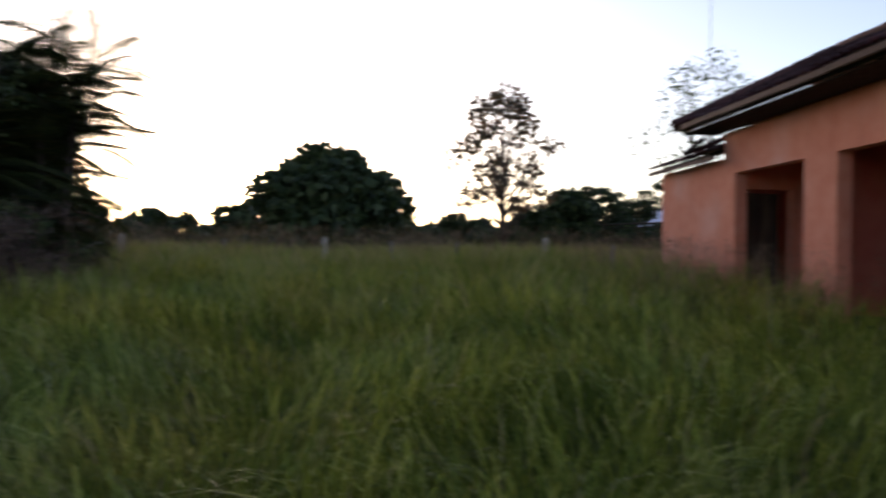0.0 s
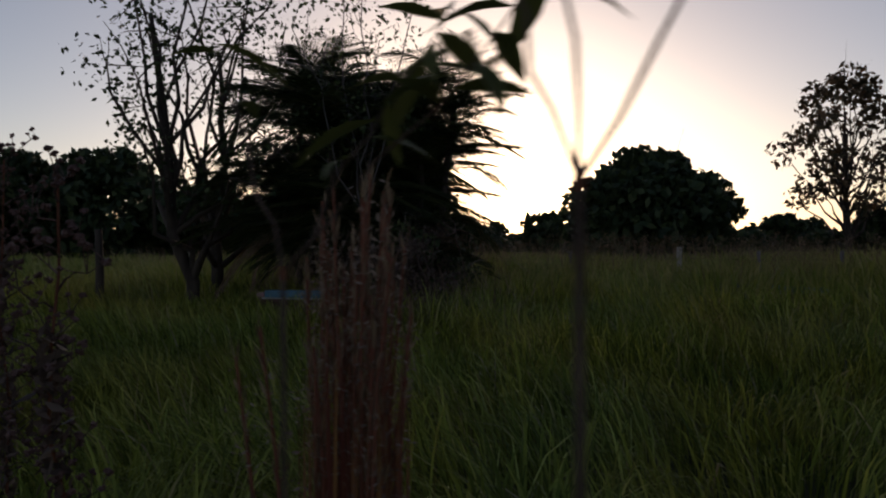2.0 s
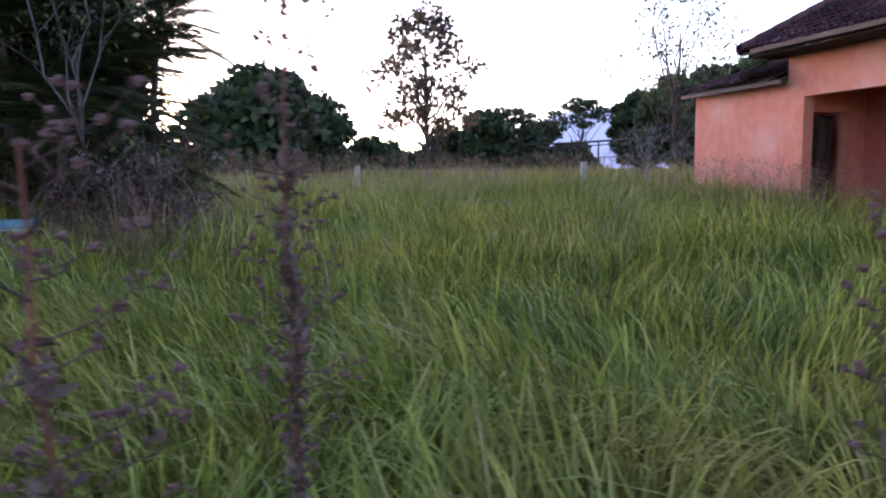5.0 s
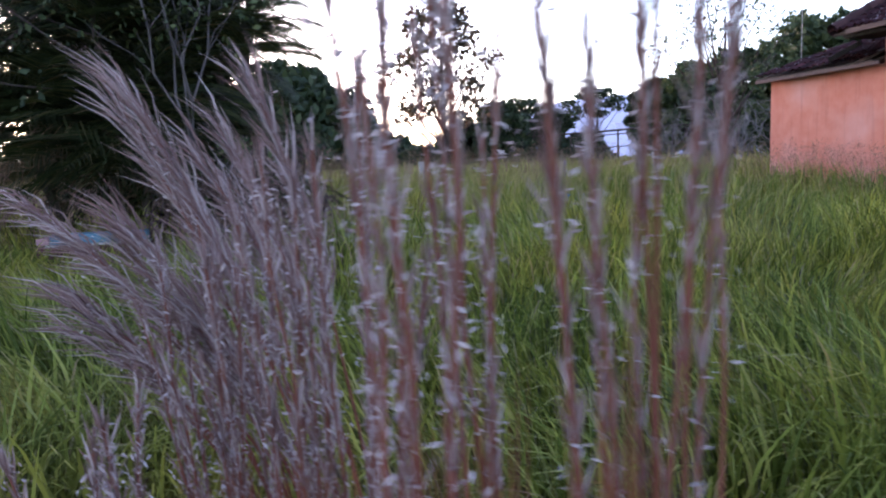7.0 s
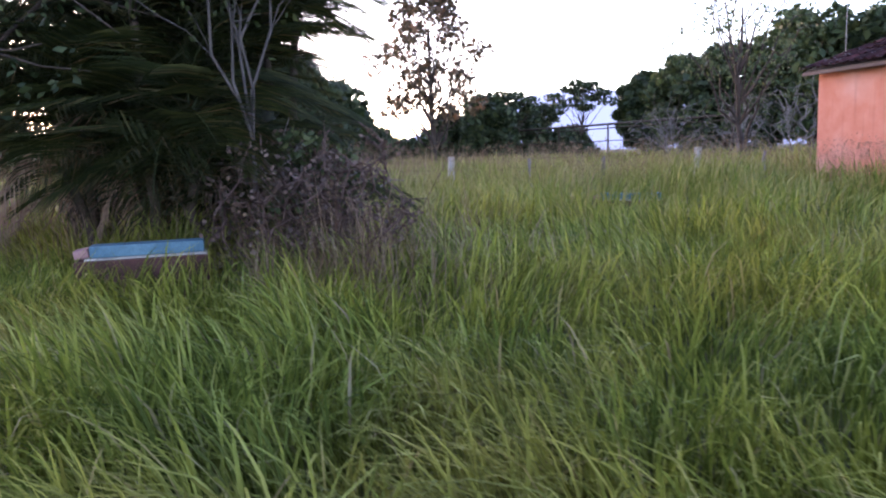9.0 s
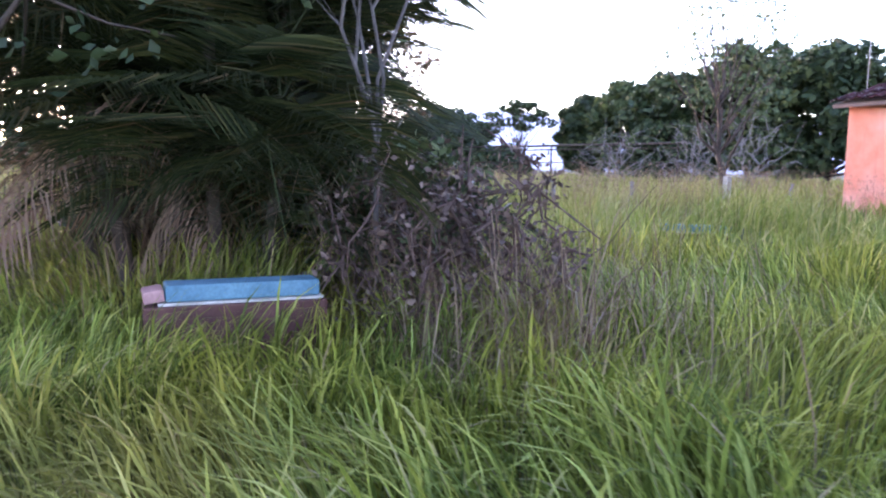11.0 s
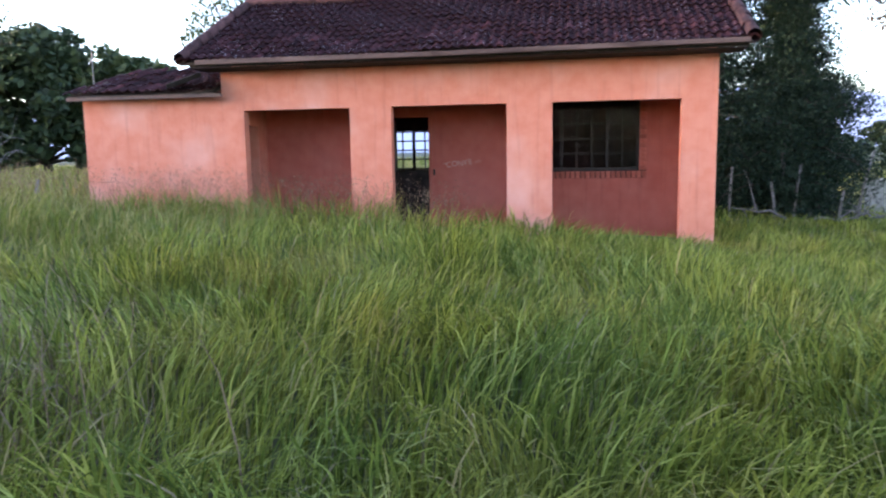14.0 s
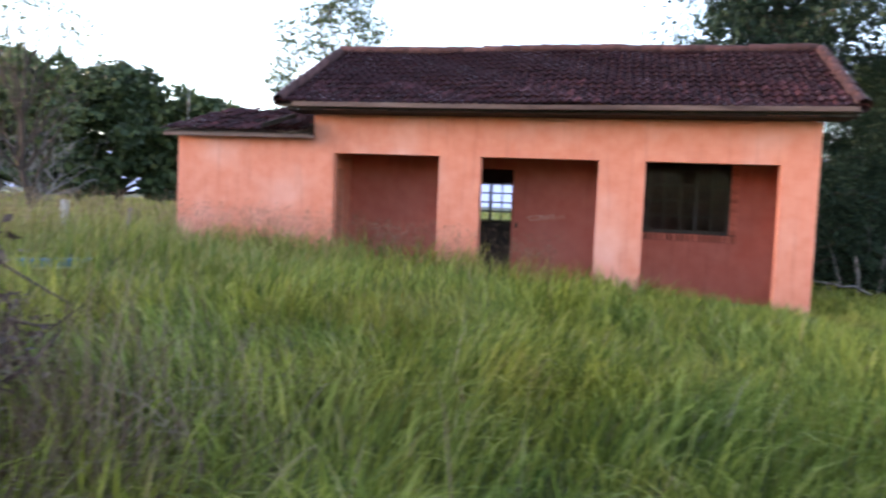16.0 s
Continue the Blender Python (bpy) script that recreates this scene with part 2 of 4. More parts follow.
def box(bm, x0, x1, y0, y1, z0, z1, bevel=0.0, turn=None):
    r = bmesh.ops.create_cube(bm, size=1)
    m = Matrix.Translation(((x0 + x1) / 2, (y0 + y1) / 2, (z0 + z1) / 2)) @ (turn or Matrix()) @ Matrix.Diagonal((x1 - x0, y1 - y0, z1 - z0, 1))
    bmesh.ops.transform(bm, matrix=m, verts=r["verts"])
    if bevel:
        edges = list({e for v in r["verts"] for e in v.link_edges})
        bmesh.ops.bevel(bm, geom=edges, offset=bevel, segments=2, affect="EDGES", profile=0.6)
    return bm


def boxed(*dims, bevel=0.0, turn=None):
    return box(bmesh.new(), *dims, bevel=bevel, turn=turn)


def wall_panel(us, vs, holes, depth, place):
    """A wall with real openings: a grid of cells in u and v, without the cells in holes, made thick. place(u, v, w) gives the point."""
    bm = bmesh.new()
    vert = {}

    def v_at(i, j, w):
        k = (i, j, w)
        if k not in vert:
            vert[k] = bm.verts.new(place(us[i], vs[j], w))
        return vert[k]

    def solid(i, j):
        return 0 <= i < len(us) - 1 and 0 <= j < len(vs) - 1 and not any(
            a <= (us[i] + us[i + 1]) / 2 <= b and c <= (vs[j] + vs[j + 1]) / 2 <= d for a, b, c, d in holes)

    for i in range(len(us) - 1):
        for j in range(len(vs) - 1):
            if not solid(i, j):
                continue
            for w in (0.0, depth):
                bm.faces.new([v_at(i, j, w), v_at(i + 1, j, w), v_at(i + 1, j + 1, w), v_at(i, j + 1, w)])
            for di, dj, a, b in ((-1, 0, (0, 0), (0, 1)), (1, 0, (1, 0), (1, 1)), (0, -1, (0, 0), (1, 0)), (0, 1, (0, 1), (1, 1))):
                if not solid(i + di, j + dj):
                    p, q = (i + a[0], j + a[1]), (i + b[0], j + b[1])
                    bm.faces.new([v_at(*p, 0.0), v_at(*q, 0.0), v_at(*q, depth), v_at(*p, depth)])
    return bm


def tube(paths, sides=6):
    """Tapered tubes: each path a list of (point, radius). Returns verts and faces."""
    verts, quads, base = [], [], 0
    for path in paths:
        pts = [Vector(p) for p, _ in path]
        for k, (p, (_, r)) in enumerate(zip(pts, path)):
            d = (pts[min(k + 1, len(pts) - 1)] - pts[max(k - 1, 0)]).normalized()
            a = d.orthogonal().normalized()
            c = d.cross(a)
            verts += [p + r * (math.cos(s) * a + math.sin(s) * c) for s in (2 * math.pi * i / sides for i in range(sides))]
            if k:
                o = base + (k - 1) * sides
                quads += [(o + i, o + (i + 1) % sides, o + sides + (i + 1) % sides, o + sides + i) for i in range(sides)]
        base += len(pts) * sides
    return np.array([tuple(v) for v in verts]), np.array(quads)


def tube_mesh(name, paths, sides=6):
    v, q = tube(paths, sides)
    return mesh_np(name, v, [q])


def leaves(name, centres, size, rng, long=1.7, droop=0.0):
    """A crown: a folded leaf of its own at each centre."""
    n = len(centres)
    a = rng.normal(size=(n, 3))
    a[:, 2] -= droop
    a /= np.linalg.norm(a, axis=1)[:, None]
    c = np.cross(a, rng.normal(size=(n, 3)))
    c /= np.linalg.norm(c, axis=1)[:, None]
    s = size * rng.uniform(0.6, 1.4, (n, 1))
    nrm = np.cross(a, c)
    root, tip = centres - a * s * long / 2, centres + a * s * long / 2
    left, right = centres - c * s / 2 + nrm * s * 0.15, centres + c * s / 2 + nrm * s * 0.15
    v = np.stack([root, right, tip, left], 1).reshape(-1, 3)
    i = np.arange(n)[:, None] * 4
    return mesh_np(name, v, [np.concatenate([i + [[0, 1, 2]], i + [[0, 2, 3]]])])


def clump_points(rng, clumps, each):
    """Points through clumps (x, y, z, rx, ry, rz), thicker towards the skin of each."""
    out = []
    for c in clumps:
        d = rng.normal(size=(each, 3))
        d /= np.linalg.norm(d, axis=1)[:, None]
        out.append(np.array(c[:3]) + d * (rng.uniform(0.25, 1.08, (each, 1)) ** 0.45) * np.array(c[3:]))
    return np.concatenate(out)


def ground_z(x, y):
    """Height of the ground: it falls towards +x."""
    x = np.asarray(x, float)
    z = -0.3 - 0.06 * np.clip(x, -12, 5)
    return z + 0.05 * np.sin(x * 0.9 + 1.3) * np.cos(np.asarray(y) * 0.7) + 0.03 * np.sin(np.asarray(y) * 1.9 + x)


def gz(x, y):
    return float(ground_z(x, y))


def limb_path(rng, start, end, r0, r1, wobble, steps=5, sag=0.0):
    s, e = np.array(start, float), np.array(end, float)
    out = []
    for k in range(steps + 1):
        f = k / steps
        p = s + (e - s) * f + rng.normal(size=3) * wobble * math.sin(math.pi * f) - np.array([0, 0, sag * 4 * f * (1 - f)])
        out.append((tuple(p), r0 + (r1 - r0) * f))
    return out


def tree(name, at, label, height, spread, clumps=14, each=260, leaf=0.16, trunk=0.2, low=0.35, seed=1, leaf_mat=None, bark=None,
         dome=False, flat=1.0, category="tree", group="", clump_size=0.32, droop=0.0, stems=1):
    """Trunk that forks into limbs, and a crown of leaf clumps at the limbs' ends."""
    rng = np.random.default_rng(seed)
    root = thing(name, (at[0], at[1], gz(*at) - 0.05), label, category, group)
    paths, cl = [], []
    for s in range(stems):
        off = rng.normal(size=2) * 0.25 * (stems > 1)
        top = (off[0] * 3 + rng.normal() * 0.1 * spread, off[1] * 3 + rng.normal() * 0.1 * spread, height * 0.8)
        main = limb_path(rng, (off[0], off[1], 0), top, trunk, trunk * 0.3, 0.05 * height ** 0.5, 7)
        paths.append(main)
        for k in range(clumps // stems):
            f = low + (1 - low) * (k + 0.5) / (clumps // stems)
            a = k * 2.4 + rng.uniform(-0.4, 0.4) + s
            if dome:
                r = spread * math.sqrt(max(0.06, 1 - ((f - low) / (1 - low)) ** 2)) * rng.uniform(0.35, 0.8)
            else:
                r = spread * (0.35 + 0.65 * math.sin(math.pi * min(1, 0.2 + 0.8 * (f - low) / (1 - low)))) * rng.uniform(0.45, 0.95)
            j = min(6, int(f * 6.2))
            p0, r0 = main[max(1, j - 1)]
            c = (p0[0] * 0.5 + math.cos(a) * r, p0[1] * 0.5 + math.sin(a) * r, height * f)
            paths.append(limb_path(rng, p0, c, r0 * 0.55, 0.012 + 0.01 * trunk, 0.06 * spread, 4))
            q = clump_size * spread * rng.uniform(0.75, 1.25)
            cl.append((*c, q, q, q * 0.75 * flat))
            for _ in range(3):
                d = rng.normal(size=3) * q * 0.7
                paths.append(limb_path(rng, c, np.array(c) + d, 0.012 + 0.008 * trunk, 0.004, 0.03, 2))
    part("trunk", tube_mesh("trunk", paths, 6), bark or M_BARK, root, smooth=True)
    part("crown", leaves("crown", clump_points(rng, cl, each), leaf, rng, droop=droop), leaf_mat or M_LEAF_DARK, root)
    return root


# ---- ground: one sheet to the horizon ----
def build_ground():
    def steps(lo, hi, fine):
        out = list(np.arange(lo, hi + 0.01, fine))
        far = [6, 14, 30, 60, 130, 300, 700, 1600, 3500]
        return np.array([lo - f for f in far[::-1]] + out + [hi + f for f in far])
    xs, ys = steps(-20, 12, 0.5), steps(-20, 14, 0.5)
    X, Y = np.meshgrid(xs, ys, indexing="ij")
    Z = ground_z(X, Y)
    n, m = len(xs), len(ys)
    i, j = np.meshgrid(np.arange(n - 1), np.arange(m - 1), indexing="ij")
    a = (i * m + j).ravel()
    me = mesh_np("ground", np.stack([X, Y, Z], -1).reshape(-1, 3), [np.stack([a, a + m, a + m + 1, a + 1], 1)])
    tagged(part("ground", me, M_SOIL, smooth=True), "uneven soil under tall unmown grass", "ground", kind="structure")


build_ground()


def far_hills():
    """A low blue ridge along the northern horizon; its distance haze is a faint emission."""
    bm = bmesh.new()
    rows = []
    for k in range(61):
        a = radians(78 - k * 2.2)
        h = (68 + 12 * math.sin(k * 0.37) + 7 * math.sin(k * 0.9 + 1)) * min(1, (k + 1) / 6)
        ring = []
        for r, z in ((850, -30), (930, h * 0.7), (1000, h), (1120, -30)):
            ring.append(bm.verts.new((-math.sin(a) * r, math.cos(a) * r, z)))
        rows.append(ring)
    for p, q in zip(rows[:-1], rows[1:]):
        for i in range(3):
            bm.faces.new([p[i], q[i], q[i + 1], p[i + 1]])
    tagged(part("backdrop", bm, M_HAZE_GLOW, smooth=True), "blue ridge on the horizon, its haze put in as a faint glow", "hills", kind="structure")


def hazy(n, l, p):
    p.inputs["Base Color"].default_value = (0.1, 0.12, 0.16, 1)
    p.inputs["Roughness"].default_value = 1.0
    # the ridge glows faintly blue in place of haze in the air
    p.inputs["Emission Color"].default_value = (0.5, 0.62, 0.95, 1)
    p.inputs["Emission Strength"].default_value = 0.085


M_HAZE_GLOW = material("distance_haze_glow", hazy)
far_hills()


# ---- house ----
HX0, HX1, HY1 = -8.72, 0.0, 4.7   # main block
AX0, AY1 = -11.58, 3.2            # annex
FLOOR = -0.28
PORCH = 1.5
OPENINGS = ((-8.3, -6.28), (-5.52, -3.47), (-2.69, -0.57))
OPEN_TOP = 2.25


def build_house():
    house = thing("house", (0, 0, 0), "abandoned orange-washed house with tiled roof in tall grass", "house")
    t = 0.2
    us = sorted({HX0, HX1, *(u for o in OPENINGS for u in o)})
    front = wall_panel(us, [-0.6, FLOOR, OPEN_TOP, 2.95], [(a, b, FLOOR, OPEN_TOP) for a, b in OPENINGS], t, lambda u, v, w: (u, w, v))
    part("front_wall", front, M_WALL, house, "faded orange plaster wall with three porch openings")
    part("annex_wall", wall_panel([AX0, HX0 - 0.004], [-0.6, 2.52], [], t, lambda u, v, w: (u, w + 0.012, v)), M_WALL, house, "paler peeling plaster wall of the lean-to")
    part("annex_side_wall", wall_panel([0.212, AY1], [-0.6, 2.52], [], t, lambda u, v, w: (AX0 + w, u, v)), M_WALL, house)
    part("annex_back_wall", wall_panel([AX0 + t, HX0], [-0.6, 3.1], [], t, lambda u, v, w: (u, AY1 - w, v)), M_WALL, house)
    # outer side walls with gables
    for name, x in (("side_wall_west", HX0), ("side_wall_east", HX1 - t)):
        bm = bmesh.new()
        ring = [(t, -0.6), (HY1, -0.6), (HY1, 2.95), (2.3, 4.35), (t, 3.05)]
        holes = name == "side_wall_west"
        if holes:
            bm.free()
            bm = wall_panel([t, 0.3, 1.1, PORCH, HY1], [-0.6, FLOOR, 2.0, 2.95], [(0.3, 1.1, FLOOR, 2.0)], t, lambda u, v, w: (x + w, u, v))
        else:
            f = bm.faces.new([bm.verts.new((x, y, z)) for y, z in ring])
            r = bmesh.ops.extrude_face_region(bm, geom=[f])
            bmesh.ops.translate(bm, vec=(t, 0, 0), verts=[v for v in r["geom"] if isinstance(v, bmesh.types.BMVert)])
        part(name, bm, M_WALL, house)
    bm = bmesh.new()
    f = bm.faces.new([bm.verts.new((HX0 + 0.01, y, z)) for y, z in ((t, 2.953), (HY1, 2.953), (2.3, 4.35))])
    r = bmesh.ops.extrude_face_region(bm, geom=[f])
    bmesh.ops.translate(bm, vec=(t - 0.02, 0, 0), verts=[v for v in r["geom"] if isinstance(v, bmesh.types.BMVert)])
    part("gable", bm, M_WALL, house)
    # wall behind the porch: a doorway and a window
    dx0, dx1, wx0, wx1 = -6.02, -5.14, -3.15, -1.12
    inner = wall_panel([HX0 + t, dx0, dx1, wx0, wx1, HX1 - t], [FLOOR, 1.04, 2.12, 2.5, 2.9],
                       [(dx0, dx1, FLOOR, 2.12), (wx0, wx1, 1.04, 2.5)], 0.15, lambda u, v, w: (u, PORCH + w, v))
    part("porch_wall", inner, M_INNER, house, "dull red plaster wall behind the porch")
    part("porch_partition", boxed(-3.05, -2.93, t, PORCH, FLOOR, 2.9), M_INNER, house)
    # unseen wall added behind the pillar to cut light into the first bay
    part("bay_partition", boxed(-6.14, -6.05, t, PORCH, FLOOR, 2.9), M_INNER, house)
    bx0, bx1 = -6.7, -5.55
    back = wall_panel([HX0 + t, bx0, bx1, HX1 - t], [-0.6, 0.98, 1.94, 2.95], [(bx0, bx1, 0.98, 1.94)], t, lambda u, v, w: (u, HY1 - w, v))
    part("back_wall", back, M_ROOM_SHADE, house, "back room plaster, its shade put into a dark colour")
    part("floor_slab", boxed(HX0 + t, HX1 - t, 0.02, HY1 - t, -0.5, FLOOR), M_CONCRETE, house, "cracked cement floor")
    part("porch_ceiling", boxed(HX0 + t, HX1 - t, t, HY1 - t, 2.9, 2.945), M_DARKWOOD, house)
    # barred window at the back, seen through the doorway
    window = part("back_window", boxed(bx0, bx1, HY1 - 0.14, HY1 - 0.1, 0.98, 1.03), M_IRON, house, "small barred window letting daylight through")
    for k in range(5):
        x = bx0 + 0.03 + k * (bx1 - bx0 - 0.06) / 4
        w = 0.075 if k % 2 == 0 else 0.03
        part("bar", boxed(x - w / 2, x + w / 2, HY1 - 0.135, HY1 - 0.105, 1.03, 1.94), M_IRON, window)
    for k in range(5):
        z = 1.05 + k * 0.217
        part("rail", boxed(bx0, bx1, HY1 - 0.128, HY1 - 0.112, z - 0.016, z + 0.016), M_IRON, window)
    part("pane", boxed(bx0, bx1, HY1 - 0.09, HY1 - 0.085, 0.98, 1.94), M_GLASS, window).visible_shadow = False
    # door leaf and its frame
    frame_part = part("door_frame", boxed(dx1 - 0.002, dx1 + 0.06, PORCH - 0.012, PORCH + 0.14, FLOOR, 2.12), M_INNER, house, "red door frame")
    part("lock_plate", boxed(dx1 + 0.075, dx1 + 0.115, PORCH - 0.03, PORCH - 0.002, 0.98, 1.1, bevel=0.004), M_IRON, frame_part)
    part("door_leaf", boxed(dx0 - 0.04, dx0 - 0.003, PORCH + 0.16, PORCH + 0.98, FLOOR, 2.1), M_DARKWOOD, house, "dark wooden door standing open inwards")
    part("annex_door", boxed(HX0 + 0.02, HX0 + 0.06, 0.33, 0.95, FLOOR, 1.95, turn=pose(0, 0, 0, 0, 0, 7)), M_DARKWOOD, house, "worn dark plank door, ajar")
    # half leaf added in near black so the lower doorway stays in gloom
    part("lower_door_leaf", boxed(dx0 + 0.004, dx1 - 0.004, PORCH + 0.09, PORCH + 0.13, FLOOR, 1.07, bevel=0.006), M_SHADE_AND_DARK, house, "dark lower door half, added for the shade in the doorway")
    # porch window: iron sashes with panes behind, brick surround
    pw = part("porch_window", boxed(wx0, wx1, PORCH + 0.04, PORCH + 0.09, 1.04, 1.09), M_IRON, house, "wide dark iron window with small panes, some broken")
    cols, rows = 7, 5
    for k in range(cols + 1):
        x = wx0 + 0.02 + k * (wx1 - wx0 - 0.04) / cols
        w = 0.05 if k in (0, 2, 5, cols) else 0.022
        part("mullion", boxed(x - w / 2, x + w / 2, PORCH + 0.045, PORCH + 0.085, 1.09, 2.5), M_IRON, pw)
    for k in range(1, rows + 1):
        z = 1.07 + k * 0.285
        part("glazing_bar", boxed(wx0, wx1, PORCH + 0.052, PORCH + 0.078, z - 0.012, z + 0.012), M_IRON, pw)
    gone = {(3, 0), (1, 2), (4, 3)}
    for i in range(cols):
        for j in range(rows):
            if (i, j) in gone:
                continue
            x0, z0 = wx0 + 0.02 + i * (wx1 - wx0 - 0.04) / cols, 1.08 + j * 0.285
            part("pane", boxed(x0 + 0.012, x0 + 0.27, PORCH + 0.063, PORCH + 0.067, z0, z0 + 0.265), M_GLASS, pw)
    surround = part("window_surround", boxed(wx0 - 0.1, wx1 + 0.13, PORCH - 0.006, PORCH - 0.001, 0.895, 1.04), M_SHADE_AND_DARK, house)
    brick = boxed(-0.038, 0.038, -0.035, 0.0, 0.0, 0.125, bevel=0.005)
    first = part("brick", brick, M_BRICK, surround, "red painted soldier bricks")
    n = 24
    for k in range(n):
        x = wx0 - 0.05 + k * (wx1 - wx0 + 0.14) / (n - 1)
        ob = first if k == 0 else new("brick", first.data)
        ob.parent, ob.location = surround, (x, PORCH - 0.007, 0.9)
    for k in range(18):
        ob = new("brick", first.data)
        ob.parent, ob.location, ob.rotation_euler = surround, (wx1 + 0.125, PORCH - 0.007, 1.085 + k * 0.083), (0, radians(-90), 0)
    # faint chalk marks on the porch wall
    marks = part("chalk_marks", boxed(-4.86, -4.78, PORCH - 0.004, PORCH - 0.001, 1.2, 1.212), M_CHALK, house, "faint chalk scrawl on the red wall")
    rng = random.Random(4)
    for k, letter in enumerate("CONVE"):
        text = bpy.data.curves.new("letter", "FONT")
        text.body, text.size, text.extrude = letter, 0.15, 0.0008
        text.materials.append(M_CHALK)
        ob = new("letter", text)
        ob.parent = marks
        ob.matrix_basis = Matrix.Translation((-4.8 + k * 0.112, PORCH - 0.003, 1.13 + 0.012 * k)) @ pose(0, 0, 0, 90, rng.uniform(-14, 14), 0)
    for k in range(3):
        x = -4.22 + k * 0.05
        part("stroke", boxed(x, x + 0.009, PORCH - 0.005, PORCH - 0.0015, 1.2, 1.2 + rng.uniform(0.05, 0.09), turn=pose(0, 0, 0, 0, rng.uniform(-35, 35), 0)), M_CHALK, marks)
    build_roof(house)


def tile_mesh(w, ln):
    """A clay tile: a barrel beside a shallow pan, thick at its lower edge."""
    prof = [(-0.5, 0.008), (-0.36, 0.0), (-0.16, 0.004), (-0.05, 0.026), (0.12, 0.042), (0.29, 0.034), (0.42, 0.012), (0.5, 0.008)]
    v, q = [], []
    for k, (y, lift) in enumerate(((0.0, 0.024), (ln, 0.0))):
        for dz in (0.0, -0.018):
            v += [(x * w, y, z + lift + dz) for x, z in prof]
    n = len(prof)
    for i in range(n - 1):
        q += [(i, i + 1, 2 * n + i + 1, 2 * n + i), (n + i + 1, n + i, i, i + 1)]
    return mesh_np("roof_tile", np.array(v), [np.array(q)])


def slope(y, y0, z0, y1, z1):
    return z0 + (z1 - z0) * (y - y0) / (y1 - y0)


def build_roof(house):
    rng = random.Random(7)
    RX0, RX1, EY, EZ, RY, RZ = -9.18, 0.42, -0.72, 3.09, 2.3, 4.58
    pitch = math.atan2(RZ - EZ, RY - EY)
    run = math.hypot(RZ - EZ, RY - EY)
    roof = part("roof", boxed(RX0 + 0.05, RX1 - 0.05, 0, run - 0.04, -0.07, -0.03, turn=None), M_DARKWOOD, house, "sagging gable roof of dark weathered clay tiles")
    roof.matrix_basis = Matrix.Translation((0, EY + 0.02, EZ - 0.02)) @ Matrix.Rotation(pitch, 4, "X")
    back = part("back_slope", boxed(RX0 + 0.05, RX1 - 0.05, 0, run - 0.04, -0.07, -0.01), M_TILE, house)
    back.matrix_basis = Matrix.Translation((0, 2 * RY - EY, EZ - 0.02)) @ Matrix.Rotation(math.pi, 4, "Z") @ Matrix.Rotation(pitch, 4, "X") @ Matrix.Translation((-(RX0 + RX1), 0, 0))
    cols, rows = 62, 13
    w, ln = (RX1 - RX0) / cols, run / rows
    me = tile_mesh(w * 1.04, ln * 1.12)
    me.materials.append(M_TILE)
    rest_v, rest_f, base = [], [], 0
    n = len(me.vertices)
    tv = np.array([v.co for v in me.vertices])
    tq = np.array([p.vertices for p in me.polygons])
    for r in range(rows):
        for c in range(cols):
            x = RX0 + w * (c + 0.5)
            wave = 0.02 * math.sin(x * 1.1) + 0.012 * math.sin(x * 2.7 + r)
            loc = (x + rng.uniform(-0.008, 0.008), ln * r + rng.uniform(-0.02, 0.02), wave + rng.uniform(0, 0.012))
            tilt = rng.uniform(-2.5, 2.5)
            if r < 5:
                ob = new("roof_tile", me)
                ob.parent, ob.location, ob.rotation_euler = roof, loc, (radians(rng.uniform(-1.0, 1.0)), 0, radians(tilt))
            else:
                a = radians(tilt)
                rot = np.array([[math.cos(a), -math.sin(a), 0], [math.sin(a), math.cos(a), 0], [0, 0, 1]])
                rest_v.append(tv @ rot.T + loc)
                rest_f.append(tq + base)
                base += n
    upper = part("upper_tiles", mesh_np("upper_tiles", np.concatenate(rest_v), [np.concatenate(rest_f)]), M_TILE, roof)
    tagged(upper, kind="stuff")
    # ridge and verge capping
    cap = tube_mesh("ridge_tile", [[((0, 0, 0), 0.115), ((0.42, 0, 0), 0.1)]], 8)
    cap.materials.append(M_RIDGE)
    k, x = 0, RX0
    while x < RX1 - 0.2:
        ob = new("ridge_tile", cap)
        ob.parent, ob.location = house, (x, RY, RZ + 0.0 + 0.02 * math.sin(x * 1.1) + rng.uniform(0, 0.015))
        ob.rotation_euler = (0, radians(rng.uniform(-2, 2)), radians(rng.uniform(-3, 3)))
        x += 0.395
    for x in (RX0 + 0.05, RX1 - 0.05):
        for k in range(8):
            ob = new("verge_tile", cap)
            ob.parent = house
            ob.matrix_basis = Matrix.Translation((x, EY, EZ)) @ Matrix.Rotation(pitch, 4, "X") @ Matrix.Translation((rng.uniform(-0.01, 0.01), 0.02 + k * 0.4, 0.02)) @ Matrix.Rotation(radians(90), 4, "Z")
    # fascia in two boards, rafters under the eave
    part("fascia", boxed(RX0 + 0.35, -4.6, EY - 0.005, EY + 0.03, EZ - 0.085, EZ - 0.004, bevel=0.006, turn=pose(0, 0, 0, 0, 0.25, 0)), M_BOARD, house, "weathered grey eaves board")
    part("fascia", boxed(-4.62, RX1 - 0.1, EY - 0.03, EY + 0.005, EZ - 0.08, EZ - 0.004, bevel=0.006, turn=pose(0, 0, 0, 0, -0.3, 0)), M_BOARD, house, "weathered grey eaves board")
    # both boards take a near-black colour as the shadow below the fascia
    soffit = part("soffit", boxed(RX0 + 0.2, RX1 - 0.1, EY + 0.12, -0.005, 2.955, 2.97), M_SHADE_AND_DARK, house, "boarding under the eave, its shadow put into a near-black colour")
